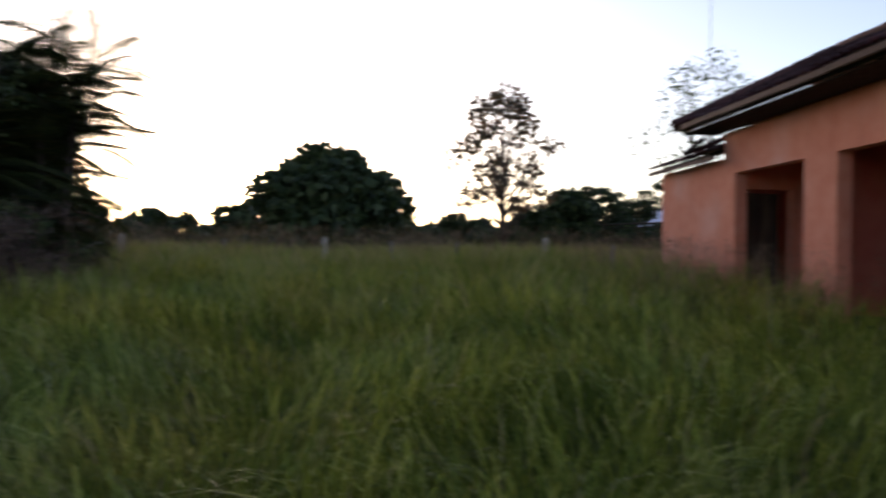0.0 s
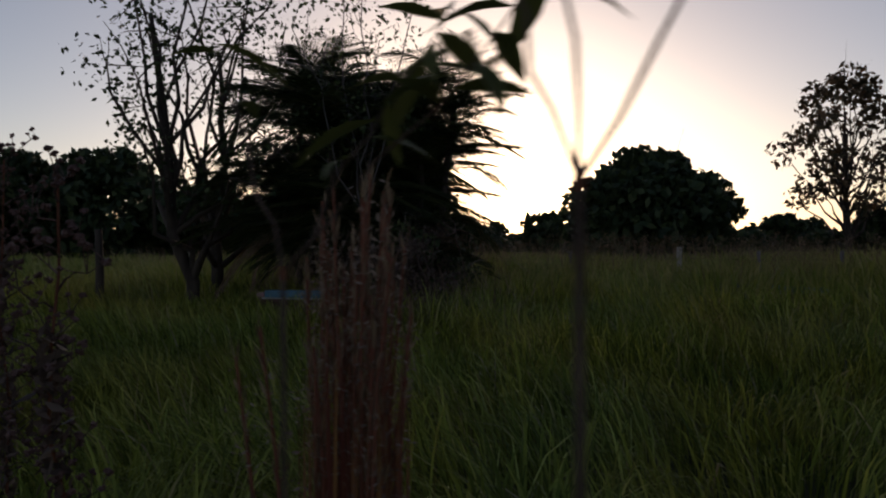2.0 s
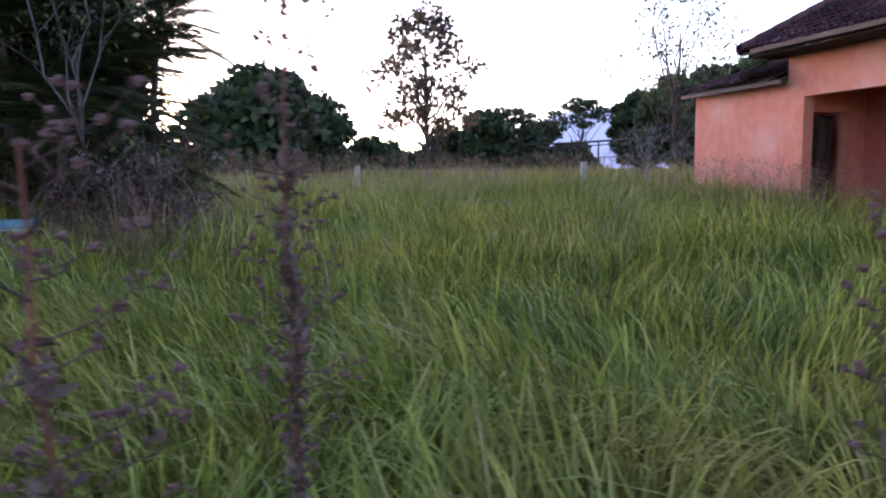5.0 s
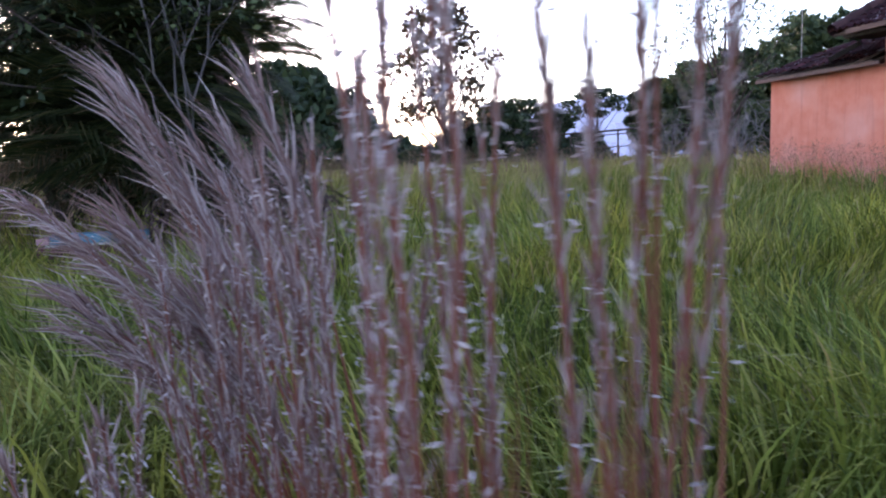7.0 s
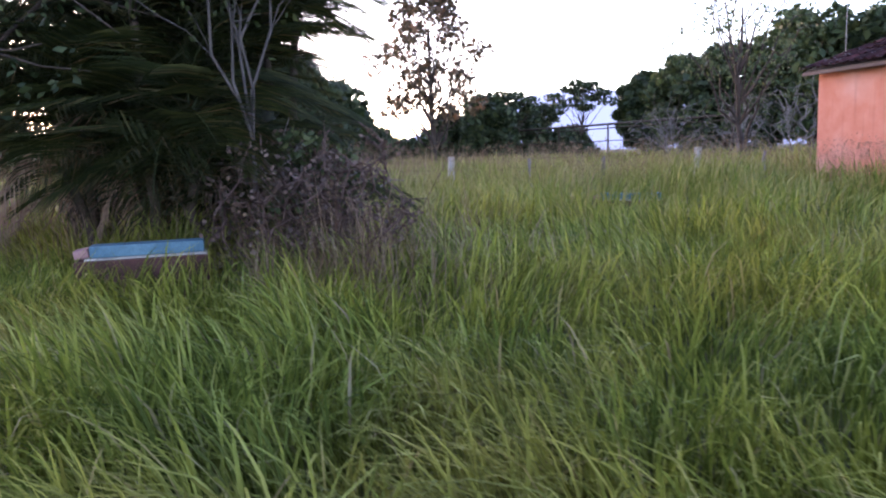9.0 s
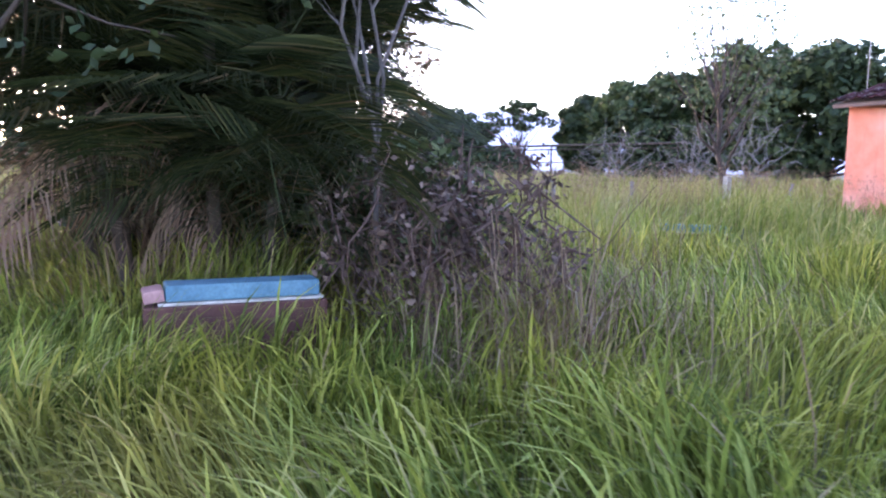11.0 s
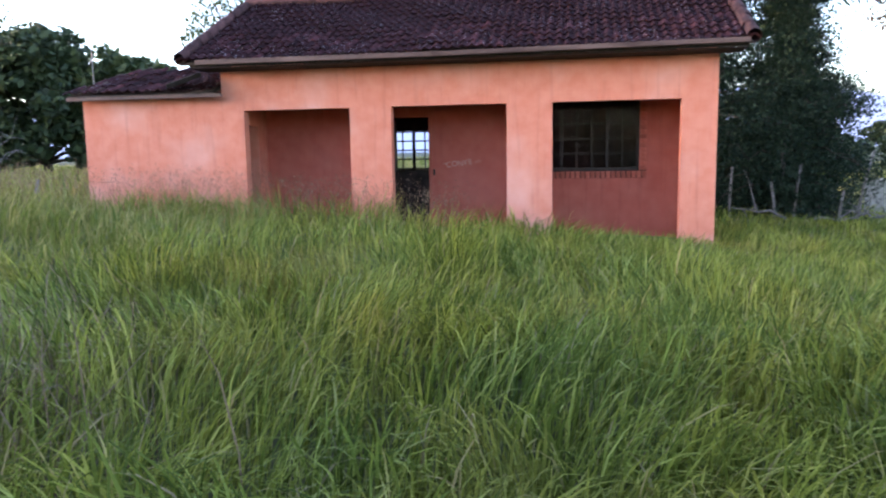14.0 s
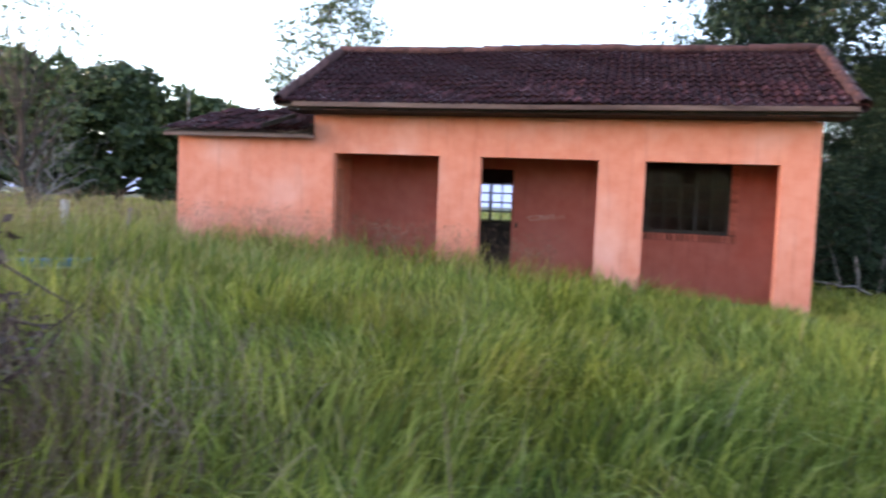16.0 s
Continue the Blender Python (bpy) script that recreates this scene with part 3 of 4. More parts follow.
    part("eave_closing", boxed(RX0 + 0.2, RX1 - 0.1, EY + 0.09, EY + 0.11, 2.973, EZ - 0.005), M_SHADE_AND_DARK, house)
    # annex roof
    ax0, ax1, ay, az, by, bz = AX0 - 0.2, HX0 - 0.02, -0.24, 2.6, 1.5, 3.2
    ap = math.atan2(bz - az, by - ay)
    arun = math.hypot(bz - az, by - ay)
    aroof = part("annex_roof", boxed(ax0 + 0.05, ax1, 0, arun, -0.07, -0.03), M_DARKWOOD, house, "low lean-to roof of mossy clay tiles")
    aroof.matrix_basis = Matrix.Translation((0, ay, az)) @ Matrix.Rotation(ap, 4, "X")
    am = tile_mesh(0.21, arun / 4 * 1.12)
    am.materials.append(M_TILE)
    for r in range(4):
        for c in range(15):
            x = ax0 + 0.1 + c * 0.2
            if x < ax0 + 0.12 * r:
                continue
            ob = new("roof_tile", am)
            ob.parent, ob.location = aroof, (x, arun / 4 * r + rng.uniform(-0.03, 0.03), rng.uniform(0, 0.025))
            ob.rotation_euler = (radians(rng.uniform(-3, 3)), radians(rng.uniform(-3, 3)), radians(rng.uniform(-5, 5)))
    part("annex_fascia", boxed(ax0 + 0.05, ax1 + 0.15, ay - 0.02, ay + 0.015, az - 0.11, az - 0.05, bevel=0.006), M_BOARD, house, "thin pinkish eaves board")
    bslope = part("annex_back_slope", boxed(ax0 + 0.3, ax1, 0, 1.9, -0.05, 0.0), M_TILE, house)
    bslope.matrix_basis = Matrix.Translation((0, by, bz)) @ Matrix.Rotation(-ap, 4, "X")
    # loose tiles and a broken board where the two roofs meet
    gut = part("valley_tiles", boxed(-9.55, -8.78, -0.26, 0.3, 2.66, 2.7, turn=pose(0, 0, 0, 22, -8, 0)), M_DARKWOOD, house, "heap of slipped tiles where the roofs meet")
    for k in range(9):
        ob = new("roof_tile", am)
        ob.parent, ob.location = gut, (-9.5 + k * 0.088, -0.3 + rng.uniform(-0.03, 0.03), 2.66 + 0.02 * k % 0.05)
        ob.rotation_euler = (radians(26 + rng.uniform(-4, 4)), radians(rng.uniform(-10, 10)), radians(18 + rng.uniform(-12, 12)))
    part("broken_board", boxed(-9.62, -8.95, -0.32, -0.28, 2.76, 2.84, turn=pose(0, 0, 0, 24, -18, 8)), M_SHADE_AND_DARK, gut)


build_house()

# ---- trees and bushes ----
tree("round_tree", (-33.0, -8.6), "dense dark dome-shaped mango tree across the meadow", 4.5, 4.4, clumps=42, each=330, leaf=0.3, trunk=0.35, low=0.16, seed=3, dome=True, clump_size=0.3)
tree("tall_sparse_tree", (-44.5, 1.7), "tall thin tree with sparse reddish leaves", 10.6, 3.6, clumps=36, each=60, leaf=0.24, trunk=0.22, low=0.3, seed=11, leaf_mat=M_LEAF_RED, clump_size=0.26)
tree("small_round_tree", (-50.0, 7.2), "small rounded dark tree beyond the meadow", 4.3, 2.9, clumps=22, each=240, leaf=0.32, trunk=0.2, low=0.15, seed=5, dome=True)
HEDGE = [((-44.2, 16.6), 5.6, 1.9), ((-41.0, 17.5), 6.1, 2.6), ((-37.5, 18.0), 6.3, 3.2), ((-33.5, 20.5), 7.5, 3.8), ((-30.0, 22.5), 7.2, 3.6), ((-26.5, 25.0), 6.1, 3.5), ((-22.5, 27.0), 5.5, 3.3)]
for k, (p, h, s) in enumerate(HEDGE):
    tree("woodland_tree", p, "broad dense green tree in a row behind the fence", h, s, clumps=26, each=260, leaf=0.3, trunk=0.24, low=0.16, seed=20 + k,
         leaf_mat=M_LEAF_DARK if k % 2 == 0 else M_LEAF_MID, group="row of trees behind the fence")
for k, (x, y, h) in enumerate(((-52, 15.9, 6.0), (-58, 15.2, 4.6), (-51.8, 10.0, 5.2))):
    tree("umbrella_tree", (x, y), "small flat-topped tree on a thin trunk, far off", h, 2.3, clumps=16, each=120, leaf=0.17, trunk=0.1, low=0.66, seed=40 + k, flat=0.55, group="far umbrella trees")
tree("leafy_trunk_tree", (-7.3, -14.05), "dark-trunked tree with airy leaves beside the palms", 5.8, 1.95, clumps=30, each=110, leaf=0.055, trunk=0.12, low=0.34, seed=8, leaf_mat=M_LEAF_DARK, stems=2)
tree("airy_tree", (-12.2, 10.0), "airy tree with feathery green leaves behind the roof", 7.6, 2.6, clumps=30, each=170, leaf=0.08, trunk=0.16, low=0.45, seed=9, leaf_mat=M_LEAF_MID, clump_size=0.22)
tree("twiggy_tree", (-19.0, 4.2), "thin twiggy tree with few leaves beside the lean-to", 6.2, 2.2, clumps=22, each=70, leaf=0.075, trunk=0.1, low=0.45, seed=10, leaf_mat=M_LEAF_MID, bark=M_BARK)
for k, (a, d, h, s) in enumerate(((139, 38, 4.6, 3.2), (133, 36, 4.6, 3.2), (127, 40, 3.6, 3.0), (122, 38, 3.0, 2.8), (146, 34, 4.4, 3.2), (117, 45, 3.2, 3.0))):
    x, y = 2.9 - d * math.sin(radians(a)), -6.6 + d * math.cos(radians(a))
    tree("woodland_tree", (x, y), "dark tree in the far row behind the palms", h, s, clumps=20, each=200, leaf=0.3, trunk=0.2, low=0.25, seed=60 + k, group="far row of trees")
for k in range(42):
    a = 152 - k * 2.05
    d = 62 + 7 * math.sin(k * 1.7)
    x, y = 2.9 - d * math.sin(radians(a)), -6.6 + d * math.cos(radians(a))
    tree("far_bush", (x, y), "low dark bush on the far edge of the meadow", 2.4 + 0.8 * math.sin(k * 2.3), 3.0, clumps=12, each=120, leaf=0.35, trunk=0.1, low=0.03, seed=180 + k, category="bush", group="far bushes", dome=True)


def conifer(name, at, label, height, reach, trunk, low, boughs, sprays, leaf, seed, drop):
    """Whorls of uneven boughs that hang at their ends, each set with needle sprays."""
    rng = np.random.default_rng(seed)
    root = thing(name, (*at, gz(*at) - 0.05), label, "conifer")
    stem = limb_path(rng, (0, 0, 0), (rng.normal() * 0.2, rng.normal() * 0.2, height), trunk, 0.03, 0.08, 9)
    paths, pts = [stem], []
    for k in range(boughs):
        f = low + (0.98 - low) * (k + rng.uniform(0, 0.8)) / boughs
        o = np.array([np.interp(f * 9, range(10), [p[0][i] for p in stem]) for i in range(3)])
        a = k * 2.4 + rng.uniform(-0.6, 0.6)
        r = reach * (1.08 - f) ** 0.75 * rng.uniform(0.45, 1.15)
        e = o + (math.cos(a) * r, math.sin(a) * r, r * rng.uniform(-0.15, 0.5) - drop * r)
        p = limb_path(rng, o, e, trunk * 0.22 * (1.1 - f) + 0.012, 0.008, 0.05 * r, 5, sag=-0.12 * r)
        paths.append(p)
        q = np.array([c for c, _ in p])
        m = int(sprays * (0.4 + r / reach))
        t = rng.uniform(0.25, 1.06, m) * 5
        c = np.stack([np.interp(t, range(6), q[:, i]) for i in range(3)], 1)
        pts.append(c + rng.normal(size=(m, 3)) * (0.16 + 0.1 * r) * np.array([1, 1, 0.55]) - np.array([0, 0, 0.08 * r]))
    part("trunk", tube_mesh("trunk", paths, 6), M_BARK, root, smooth=True)
    part("crown", leaves("crown", np.concatenate(pts), leaf, rng, 2.6, 0.8), M_PINE, root)


conifer("cypress", (3.3, 8.6), "dense dark conifer with drooping needles beside the house", 6.2, 2.7, 0.18, 0.03, 150, 760, 0.036, 12, 0.16)
conifer("cypress", (1.6, 9.6), "dark conifer half hidden by the house", 6.2, 2.6, 0.18, 0.05, 80, 420, 0.05, 15, 0.12)
conifer("tall_pine", (0.9, 10.6), "tall pine with a thick trunk and long open boughs", 14.0, 5.6, 0.36, 0.34, 66, 1000, 0.072, 13, -0.25)
for k, (x, y, h, s) in enumerate(((14.5, 40, 2.4, 2.2), (21, 44, 2.8, 2.6), (27, 46, 2.5, 2.8), (11.5, 42, 2.7, 2.4), (33, 48, 2.9, 3.0))):
    tree("woodland_tree", (x, y), "bushy dark tree behind the house", h, s, clumps=18, each=220, leaf=0.2, trunk=0.14, low=0.12, seed=150 + k, group="bushy trees behind the house")
tree("weeping_tree", (8.2, 5.8), "tall tree with drooping reddish-green sprays", 9.5, 3.8, clumps=44, each=300, leaf=0.072, trunk=0.22, low=0.45, seed=14, leaf_mat=M_LEAF_RED, clump_size=0.2, droop=1.5)
for k, (x, y, h) in enumerate(((26, 100, 4.8), (33, 108, 5.6), (42, 105, 5.0), (50, 98, 5.8), (58, 92, 5.4), (20, 112, 4.8))):
    tree("umbrella_tree", (x, y), "tall flat-topped tree in the distance", h, 3.6, clumps=18, each=150, leaf=0.34, trunk=0.16, low=0.5, seed=110 + k, flat=0.6, group="distant flat-topped trees")


def forked_tree(at):
    """A slender pale trunk that forks above a man's waist into long, nearly bare stems."""
    rng = np.random.default_rng(6)
    root = thing("pale_forked_tree", (*at, gz(*at) - 0.05), "slender pale grey forked tree with nearly bare branches", "tree")
    paths, ends = [limb_path(rng, (0, 0, 0), (0.02, 0.03, 1.35), 0.026, 0.02, 0.03, 5)], []
    for a, lean, h in ((0.4, 0.55, 4.4), (1.9, 0.75, 4.6), (3.3, 0.9, 4.2), (4.6, 0.4, 4.9), (5.5, 1.0, 4.0)):
        s = (0.02, 0.03, 1.3 + 0.1 * (a % 1))
        e = (math.cos(a) * lean, math.sin(a) * lean, h)
        p = limb_path(rng, s, e, 0.016, 0.006, 0.08, 7)
        paths.append(p)
        for k in range(2, 8):
            for _ in range(2):
                o, r = p[k]
                q = np.array(o) + rng.normal(size=3) * (0.28, 0.28, 0.2) + (0, 0, 0.3)
                paths.append(limb_path(rng, o, q, r * 0.5, 0.004, 0.03, 3))
                ends.append(q)
    part("trunk", tube_mesh("trunk", paths, 6), M_PALEBARK, root, smooth=True)
    c = np.repeat(np.array(ends), 16, 0) + rng.normal(size=(len(ends) * 16, 3)) * 0.16
    part("crown", leaves("crown", c, 0.045, rng), M_LEAF_MID, root)


forked_tree((-6.5, -11.13))


# ---- palm clump ----
def frond_mesh(length, droop, seed, pairs=30):
    """A feather leaf along +x: an arching midrib with drooping leaflets on both sides."""
    rng = np.random.default_rng(seed)
    v, q, base = [], [], 0

    def spine(f):
        return np.array([length * (f - 0.12 * droop * f * f), 0, length * (0.28 * f - droop * 0.62 * f * f)])

    rib, rq = tube([[(tuple(spine(k / 8)), 0.016 * (1 - 0.85 * k / 8)) for k in range(9)]], 5)
    v.append(rib)
    q.append(rq)
    base = len(rib)
    for k in range(pairs):
        f = 0.14 + 0.86 * k / (pairs - 1)
        o = spine(f)
        d = spine(min(1, f + 0.02)) - spine(f - 0.02)
        d /= np.linalg.norm(d)
        ln = length * 0.4 * (0.45 + 0.75 * math.sin(math.pi * (0.12 + 0.8 * f))) * rng.uniform(0.85, 1.15)
        for side in (-1, 1):
            out = np.array([0, side, 0]) * 1.0 + d * (0.45 + 0.4 * f) + np.array([0, 0, rng.uniform(0.05, 0.35)])
            out /= np.linalg.norm(out)
            w = np.cross(out, (0, 0, 1))
            w = w / (np.linalg.norm(w) + 1e-6) * 0.0055 * length
            m = o + out * ln * 0.5
            t = o + out * ln * 0.95 - np.array([0, 0, ln * rng.uniform(0.3, 0.6)])
            v.append(np.array([o - w * 0.4, o + w * 0.4, m + w, m - w, t]))
            q.append(np.array([[0, 1, 2, 3]]) + base)
            q.append(np.array([[3, 2, 4, 4]])[:, :3] + base)
            base += 5
    quads = [f for f in q if f.shape[1] == 4]
    tris = [f for f in q if f.shape[1] == 3]
    return mesh_np("frond", np.concatenate(v), [np.concatenate(quads), np.concatenate(tris)])


def palm_clump(at):
    rng = random.Random(5)
    root = thing("palm_clump", (*at, gz(*at) - 0.05), "dense clump of dark feather palms with dry lower fronds", "palm")
    fresh = [frond_mesh(1.6, dr, 30 + k, 44) for k, dr in enumerate((1.15, 1.5, 1.85))]
    dry = [frond_mesh(1.5, 1.5, 40 + k, 22) for k in range(2)]
    for m in fresh:
        m.materials.append(M_PALM)
    for m in dry:
        m.materials.append(M_PALMDRY)
    for s in range(22):
        a, r = s * 2.4, 0.27 * math.sqrt(s)
        bx, by = math.cos(a) * r * 0.75, math.sin(a) * r * 1.0
        h = rng.uniform(0.9, 3.0) if s % 4 != 3 else rng.uniform(3.0, 3.35)
        top = (bx * 1.25, by * 1.25, h)
        paths = [limb_path(np.random.default_rng(s), (bx, by, 0), top, 0.055, 0.04, 0.03, 5)]
        part("trunk", tube_mesh("trunk", paths, 7), M_BARK, root, smooth=True)
        for k in range(15):
            ob = new("frond", rng.choice(fresh))
            ob.parent = root
            az, up = k * 2.4 + s + rng.uniform(-0.3, 0.3), rng.uniform(22, 80) if h < 2.9 else rng.uniform(38, 88)
            ob.matrix_basis = Matrix.Translation((top[0], top[1], h - 0.16 * (k % 5))) @ pose(0, 0, 0, rng.uniform(-20, 20), -up, math.degrees(az)) @ Matrix.Scale(rng.uniform(0.75, 1.0) * (0.8 if top[1] > 0.45 else 1.0), 4)
        if s > 5:
            for k in range(4):
                ob = new("dry_frond", rng.choice(dry))
                ob.parent = root
                z = rng.uniform(0.4, min(1.5, h))
                ob.matrix_basis = Matrix.Translation((bx, by, z)) @ pose(0, 0, 0, rng.uniform(-25, 25), -rng.uniform(-10, 25), rng.uniform(0, 360)) @ Matrix.Scale(rng.uniform(0.7, 1.0), 4)


palm_clump((-8.2, -11.85))
tree("dark_bush", (-9.0, -11.7), "dense dark bush among the palms", 3.3, 1.35, clumps=34, each=420, leaf=0.09, trunk=0.06, low=0.1, seed=51, category="bush", dome=True, clump_size=0.42)
tree("grey_bush", (-7.0, -10.7), "small grey-leaved bush at the foot of the palms", 1.3, 0.8, clumps=14, each=120, leaf=0.05, trunk=0.03, low=0.2, seed=52, leaf_mat=M_LEAF_MID, bark=M_TWIG, category="bush")
for k, (x, y, h) in enumerate(((-6.2, -10.95, 1.1), (-6.5, -10.45, 1.4), (-6.2, -10.4, 1.15), (-6.75, -11.0, 1.25))):
    tree("dry_bush", (x, y), "withered brown bush round the forked tree's foot", h, 0.62, clumps=26, each=34, leaf=0.032, trunk=0.007, low=0.08, seed=150 + k, leaf_mat=M_DRYLEAF, bark=M_BRUSH, category="bush", stems=4, group="dry bushes")
for k, (x, y, h) in enumerate(((-29.5, 12.0, 3.2), (-26.0, 12.5, 3.4), (-33.0, 11.0, 2.8), (-57.0, 10.0, 5.6))):
    tree("bare_bush", (x, y), "tangled bush of bare grey twigs", h, 2.2, clumps=34, each=5, leaf=0.1, trunk=0.05, low=0.15, seed=130 + k, leaf_mat=M_LEAF_MID, bark=M_TWIG, category="bush", stems=2, group="bare bushes")


# ---- kerb, fences, posts ----
def planter_kerb(at, turn, sunk=0.0):
    root = thing("planter_kerb", (*at, gz(*at) + sunk), "low planter kerb painted blue over a red base", "kerb", "blue kerbs")
    root.rotation_euler = (0, 0, radians(turn))
    part("kerb_block", boxed(-0.12, 0.1, -0.38, 0.52, 0.372, 0.47, bevel=0.012), M_BLUE, root, "faded sky-blue paint")
    part("base_course", boxed(-0.15, 0.14, -0.5, 0.56, -0.05, 0.35, bevel=0.01), M_REDBASE, root, "dark red base course")
    part("ledge", boxed(-0.13, 0.115, -0.42, 0.54, 0.353, 0.369), M_CONCRETE, root)
    part("end_block", boxed(-0.12, 0.11, -0.5, -0.385, 0.372, 0.445, bevel=0.012, turn=pose(0, 0, 0, 8, 0, 0)), M_PINK, root, "bare pinkish end block")


planter_kerb((-6.25, -12.1), 0, -0.005)
planter_kerb((-9.85, -5.3), -45, -0.27)


def fence():
    root = thing("fence", (-13.3, -7.07, gz(-13.3, -7.07)), "wire fence on short concrete and wooden posts", "fence")
    post = boxed(-0.055, 0.055, -0.055, 0.055, -0.3, 0.74, bevel=0.012)
    first = part("post", post, M_CONCRETE, root, "pale concrete post")
    spots = [(-13.3, -7.07), (-12.2, -2.3), (-14.4, -11.9), (-15.5, -16.7), (-16.5, -21.5)]
    for x, y in spots[1:]:
        ob = new("post", first.data)
        ob.parent, ob.location = root, (x + 13.3, y + 7.07, gz(x, y) - gz(-13.3, -7.07))
    for x, y in ((-12.6, -4.2), (-13.0, -5.6), (-13.8, -9.4), (-12.0, -0.9)):
        p = tube_mesh("wood_post", [limb_path(np.random.default_rng(int(-y * 10)), (x + 13.3, y + 7.07, -0.3), (x + 13.33, y + 7.09, 0.66), 0.045, 0.035, 0.02, 4)], 7)
        part("post", p, M_GREYWOOD, root, "weathered round wooden post", smooth=True)
    for z in (0.3, 0.5, 0.68):
        for (xa, ya), (xb, yb) in zip([(-16.5, -21.5), (-15.5, -16.7), (-14.4, -11.9), (-13.3, -7.07)], [(-15.5, -16.7), (-14.4, -11.9), (-13.3, -7.07), (-12.2, -2.3)]):
            w = limb_path(np.random.default_rng(1), (xa + 13.3, ya + 7.07, z), (xb + 13.3, yb + 7.07, z), 0.003, 0.003, 0.0, 6, sag=0.02)
            part("wire", tube_mesh("wire", [w], 4), M_IRON, root)


def rail_fence():
    root = thing("rail_fence", (-45.0, 11.5, gz(-45, 11.5)), "dark high timber rail on posts before the far trees", "fence")
    d = Vector((21.0, 7.0, 0)).normalized()
    for k in range(6):
        p = d * (-10 + k * 4.4)
        part("post", tube_mesh("post", [[((p.x, p.y, -0.2), 0.07), ((p.x, p.y, 2.3), 0.06)]], 6), M_DARKWOOD, root)
    for z, r in ((2.25, 0.07), (2.0, 0.035), (1.2, 0.03)):
        a, c = d * -10.5, d * 12.5
        part("rail", tube_mesh("rail", [limb_path(np.random.default_rng(3), (a.x, a.y, z), (c.x, c.y, z + 0.1), r, r, 0.03, 8)], 6), M_DARKWOOD, root)


fence()
rail_fence()


def simple_post(name, at, h, r, mat, label, category, lean=0.0, sides=8):
    z = gz(*at)
    root = thing(name, (*at, z), label, category)
    part("shaft", tube_mesh("shaft", [[((0, 0, -0.2), r * 1.1), ((lean * 0.4, 0.02, h * 0.5), r), ((lean, 0, h), r * 0.85), ((lean, 0, h + 0.005), 0.002)]], sides), mat, root, smooth=True)
    return root


simple_post("wooden_post", (-6.0, -15.2), 1.35, 0.06, M_DARKWOOD, "dark wooden post beside the tree", "post")
mast = simple_post("antenna_mast", (-12.15, 1.2), 9.5, 0.008, M_CONCRETE, "very thin pale metal mast behind the lean-to", "mast")
simple_post("wooden_post", (7.2, 9.2), 1.0, 0.07, M_DARKWOOD, "dark wooden fence post in the grass", "post")
simple_post("wooden_post", (9.4, 10.5), 1.0, 0.06, M_DARKWOOD, "dark wooden fence post in the grass", "post")
simple_post("pale_pole", (24.0, 55.0), 3.2, 0.12, M_CONCRETE, "pale concrete pole in the distance", "pole")
for x, y, h, ln in ((3.1, 7.0, 1.5, 0.15), (4.6, 7.1, 1.9, 0.35), (4.1, 6.8, 0.9, 0.1), (2.6, 6.6, 1.0, -0.15), (1.6, 7.2, 1.3, 0.05)):
    simple_post("dead_stick", (x, y), h, 0.035, M_TWIG, "leaning dead grey stick under the conifer", "stick", ln, 6)
block = thing("concrete_block", (6.6, 11.4, gz(6.6, 11.4)), "weathered grey concrete block standing in grass", "block")
part("body", boxed(-0.25, 0.25, -0.2, 0.2, -0.1, 0.95, bevel=0.03), M_CONCRETE, block)
part("cap", boxed(-0.28, 0.28, -0.23, 0.23, 0.952, 1.02, bevel=0.015), M_CONCRETE, block)
for k, (x, y, a) in enumerate(((3.4, 6.4, 20), (3.9, 6.2, -35), (2.7, 6.1, 160))):
    rng = np.random.default_rng(200 + k)
    root = thing("fallen_branch", (x, y, gz(x, y) + 0.12), "fallen bare branch lying on the grass", "branch", "fallen branches")
    e = (math.cos(radians(a)) * 1.3, math.sin(radians(a)) * 0.5, 0.25)
    main = limb_path(rng, (0, 0, 0), e, 0.04, 0.012, 0.08, 6)
    twigs = [limb_path(rng, main[j][0], np.array(main[j][0]) + rng.normal(size=3) * 0.3 + (0, 0, 0.15), 0.015, 0.004, 0.03, 3) for j in (2, 3, 4, 5)]
    part("wood", tube_mesh("wood", [main, *twigs], 6), M_TWIG, root, smooth=True)


# ---- near weeds ----
def seed_head_mesh():
    """A small spiky head: a knob whose every other corner is drawn out."""
    rng = random.Random(70)
    bm = bmesh.new()
    bmesh.ops.create_icosphere(bm, subdivisions=2, radius=0.0055)
    for k, v in enumerate(bm.verts):
        v.co *= rng.uniform(1.3, 1.9) if k % 2 else rng.uniform(0.7, 0.95)
        v.co.z *= 0.85
    me = bpy.data.meshes.new("seed_head")
    bm.to_mesh(me)
    bm.free()
    me.materials.append(M_WEED)
    return me


HEAD = seed_head_mesh()


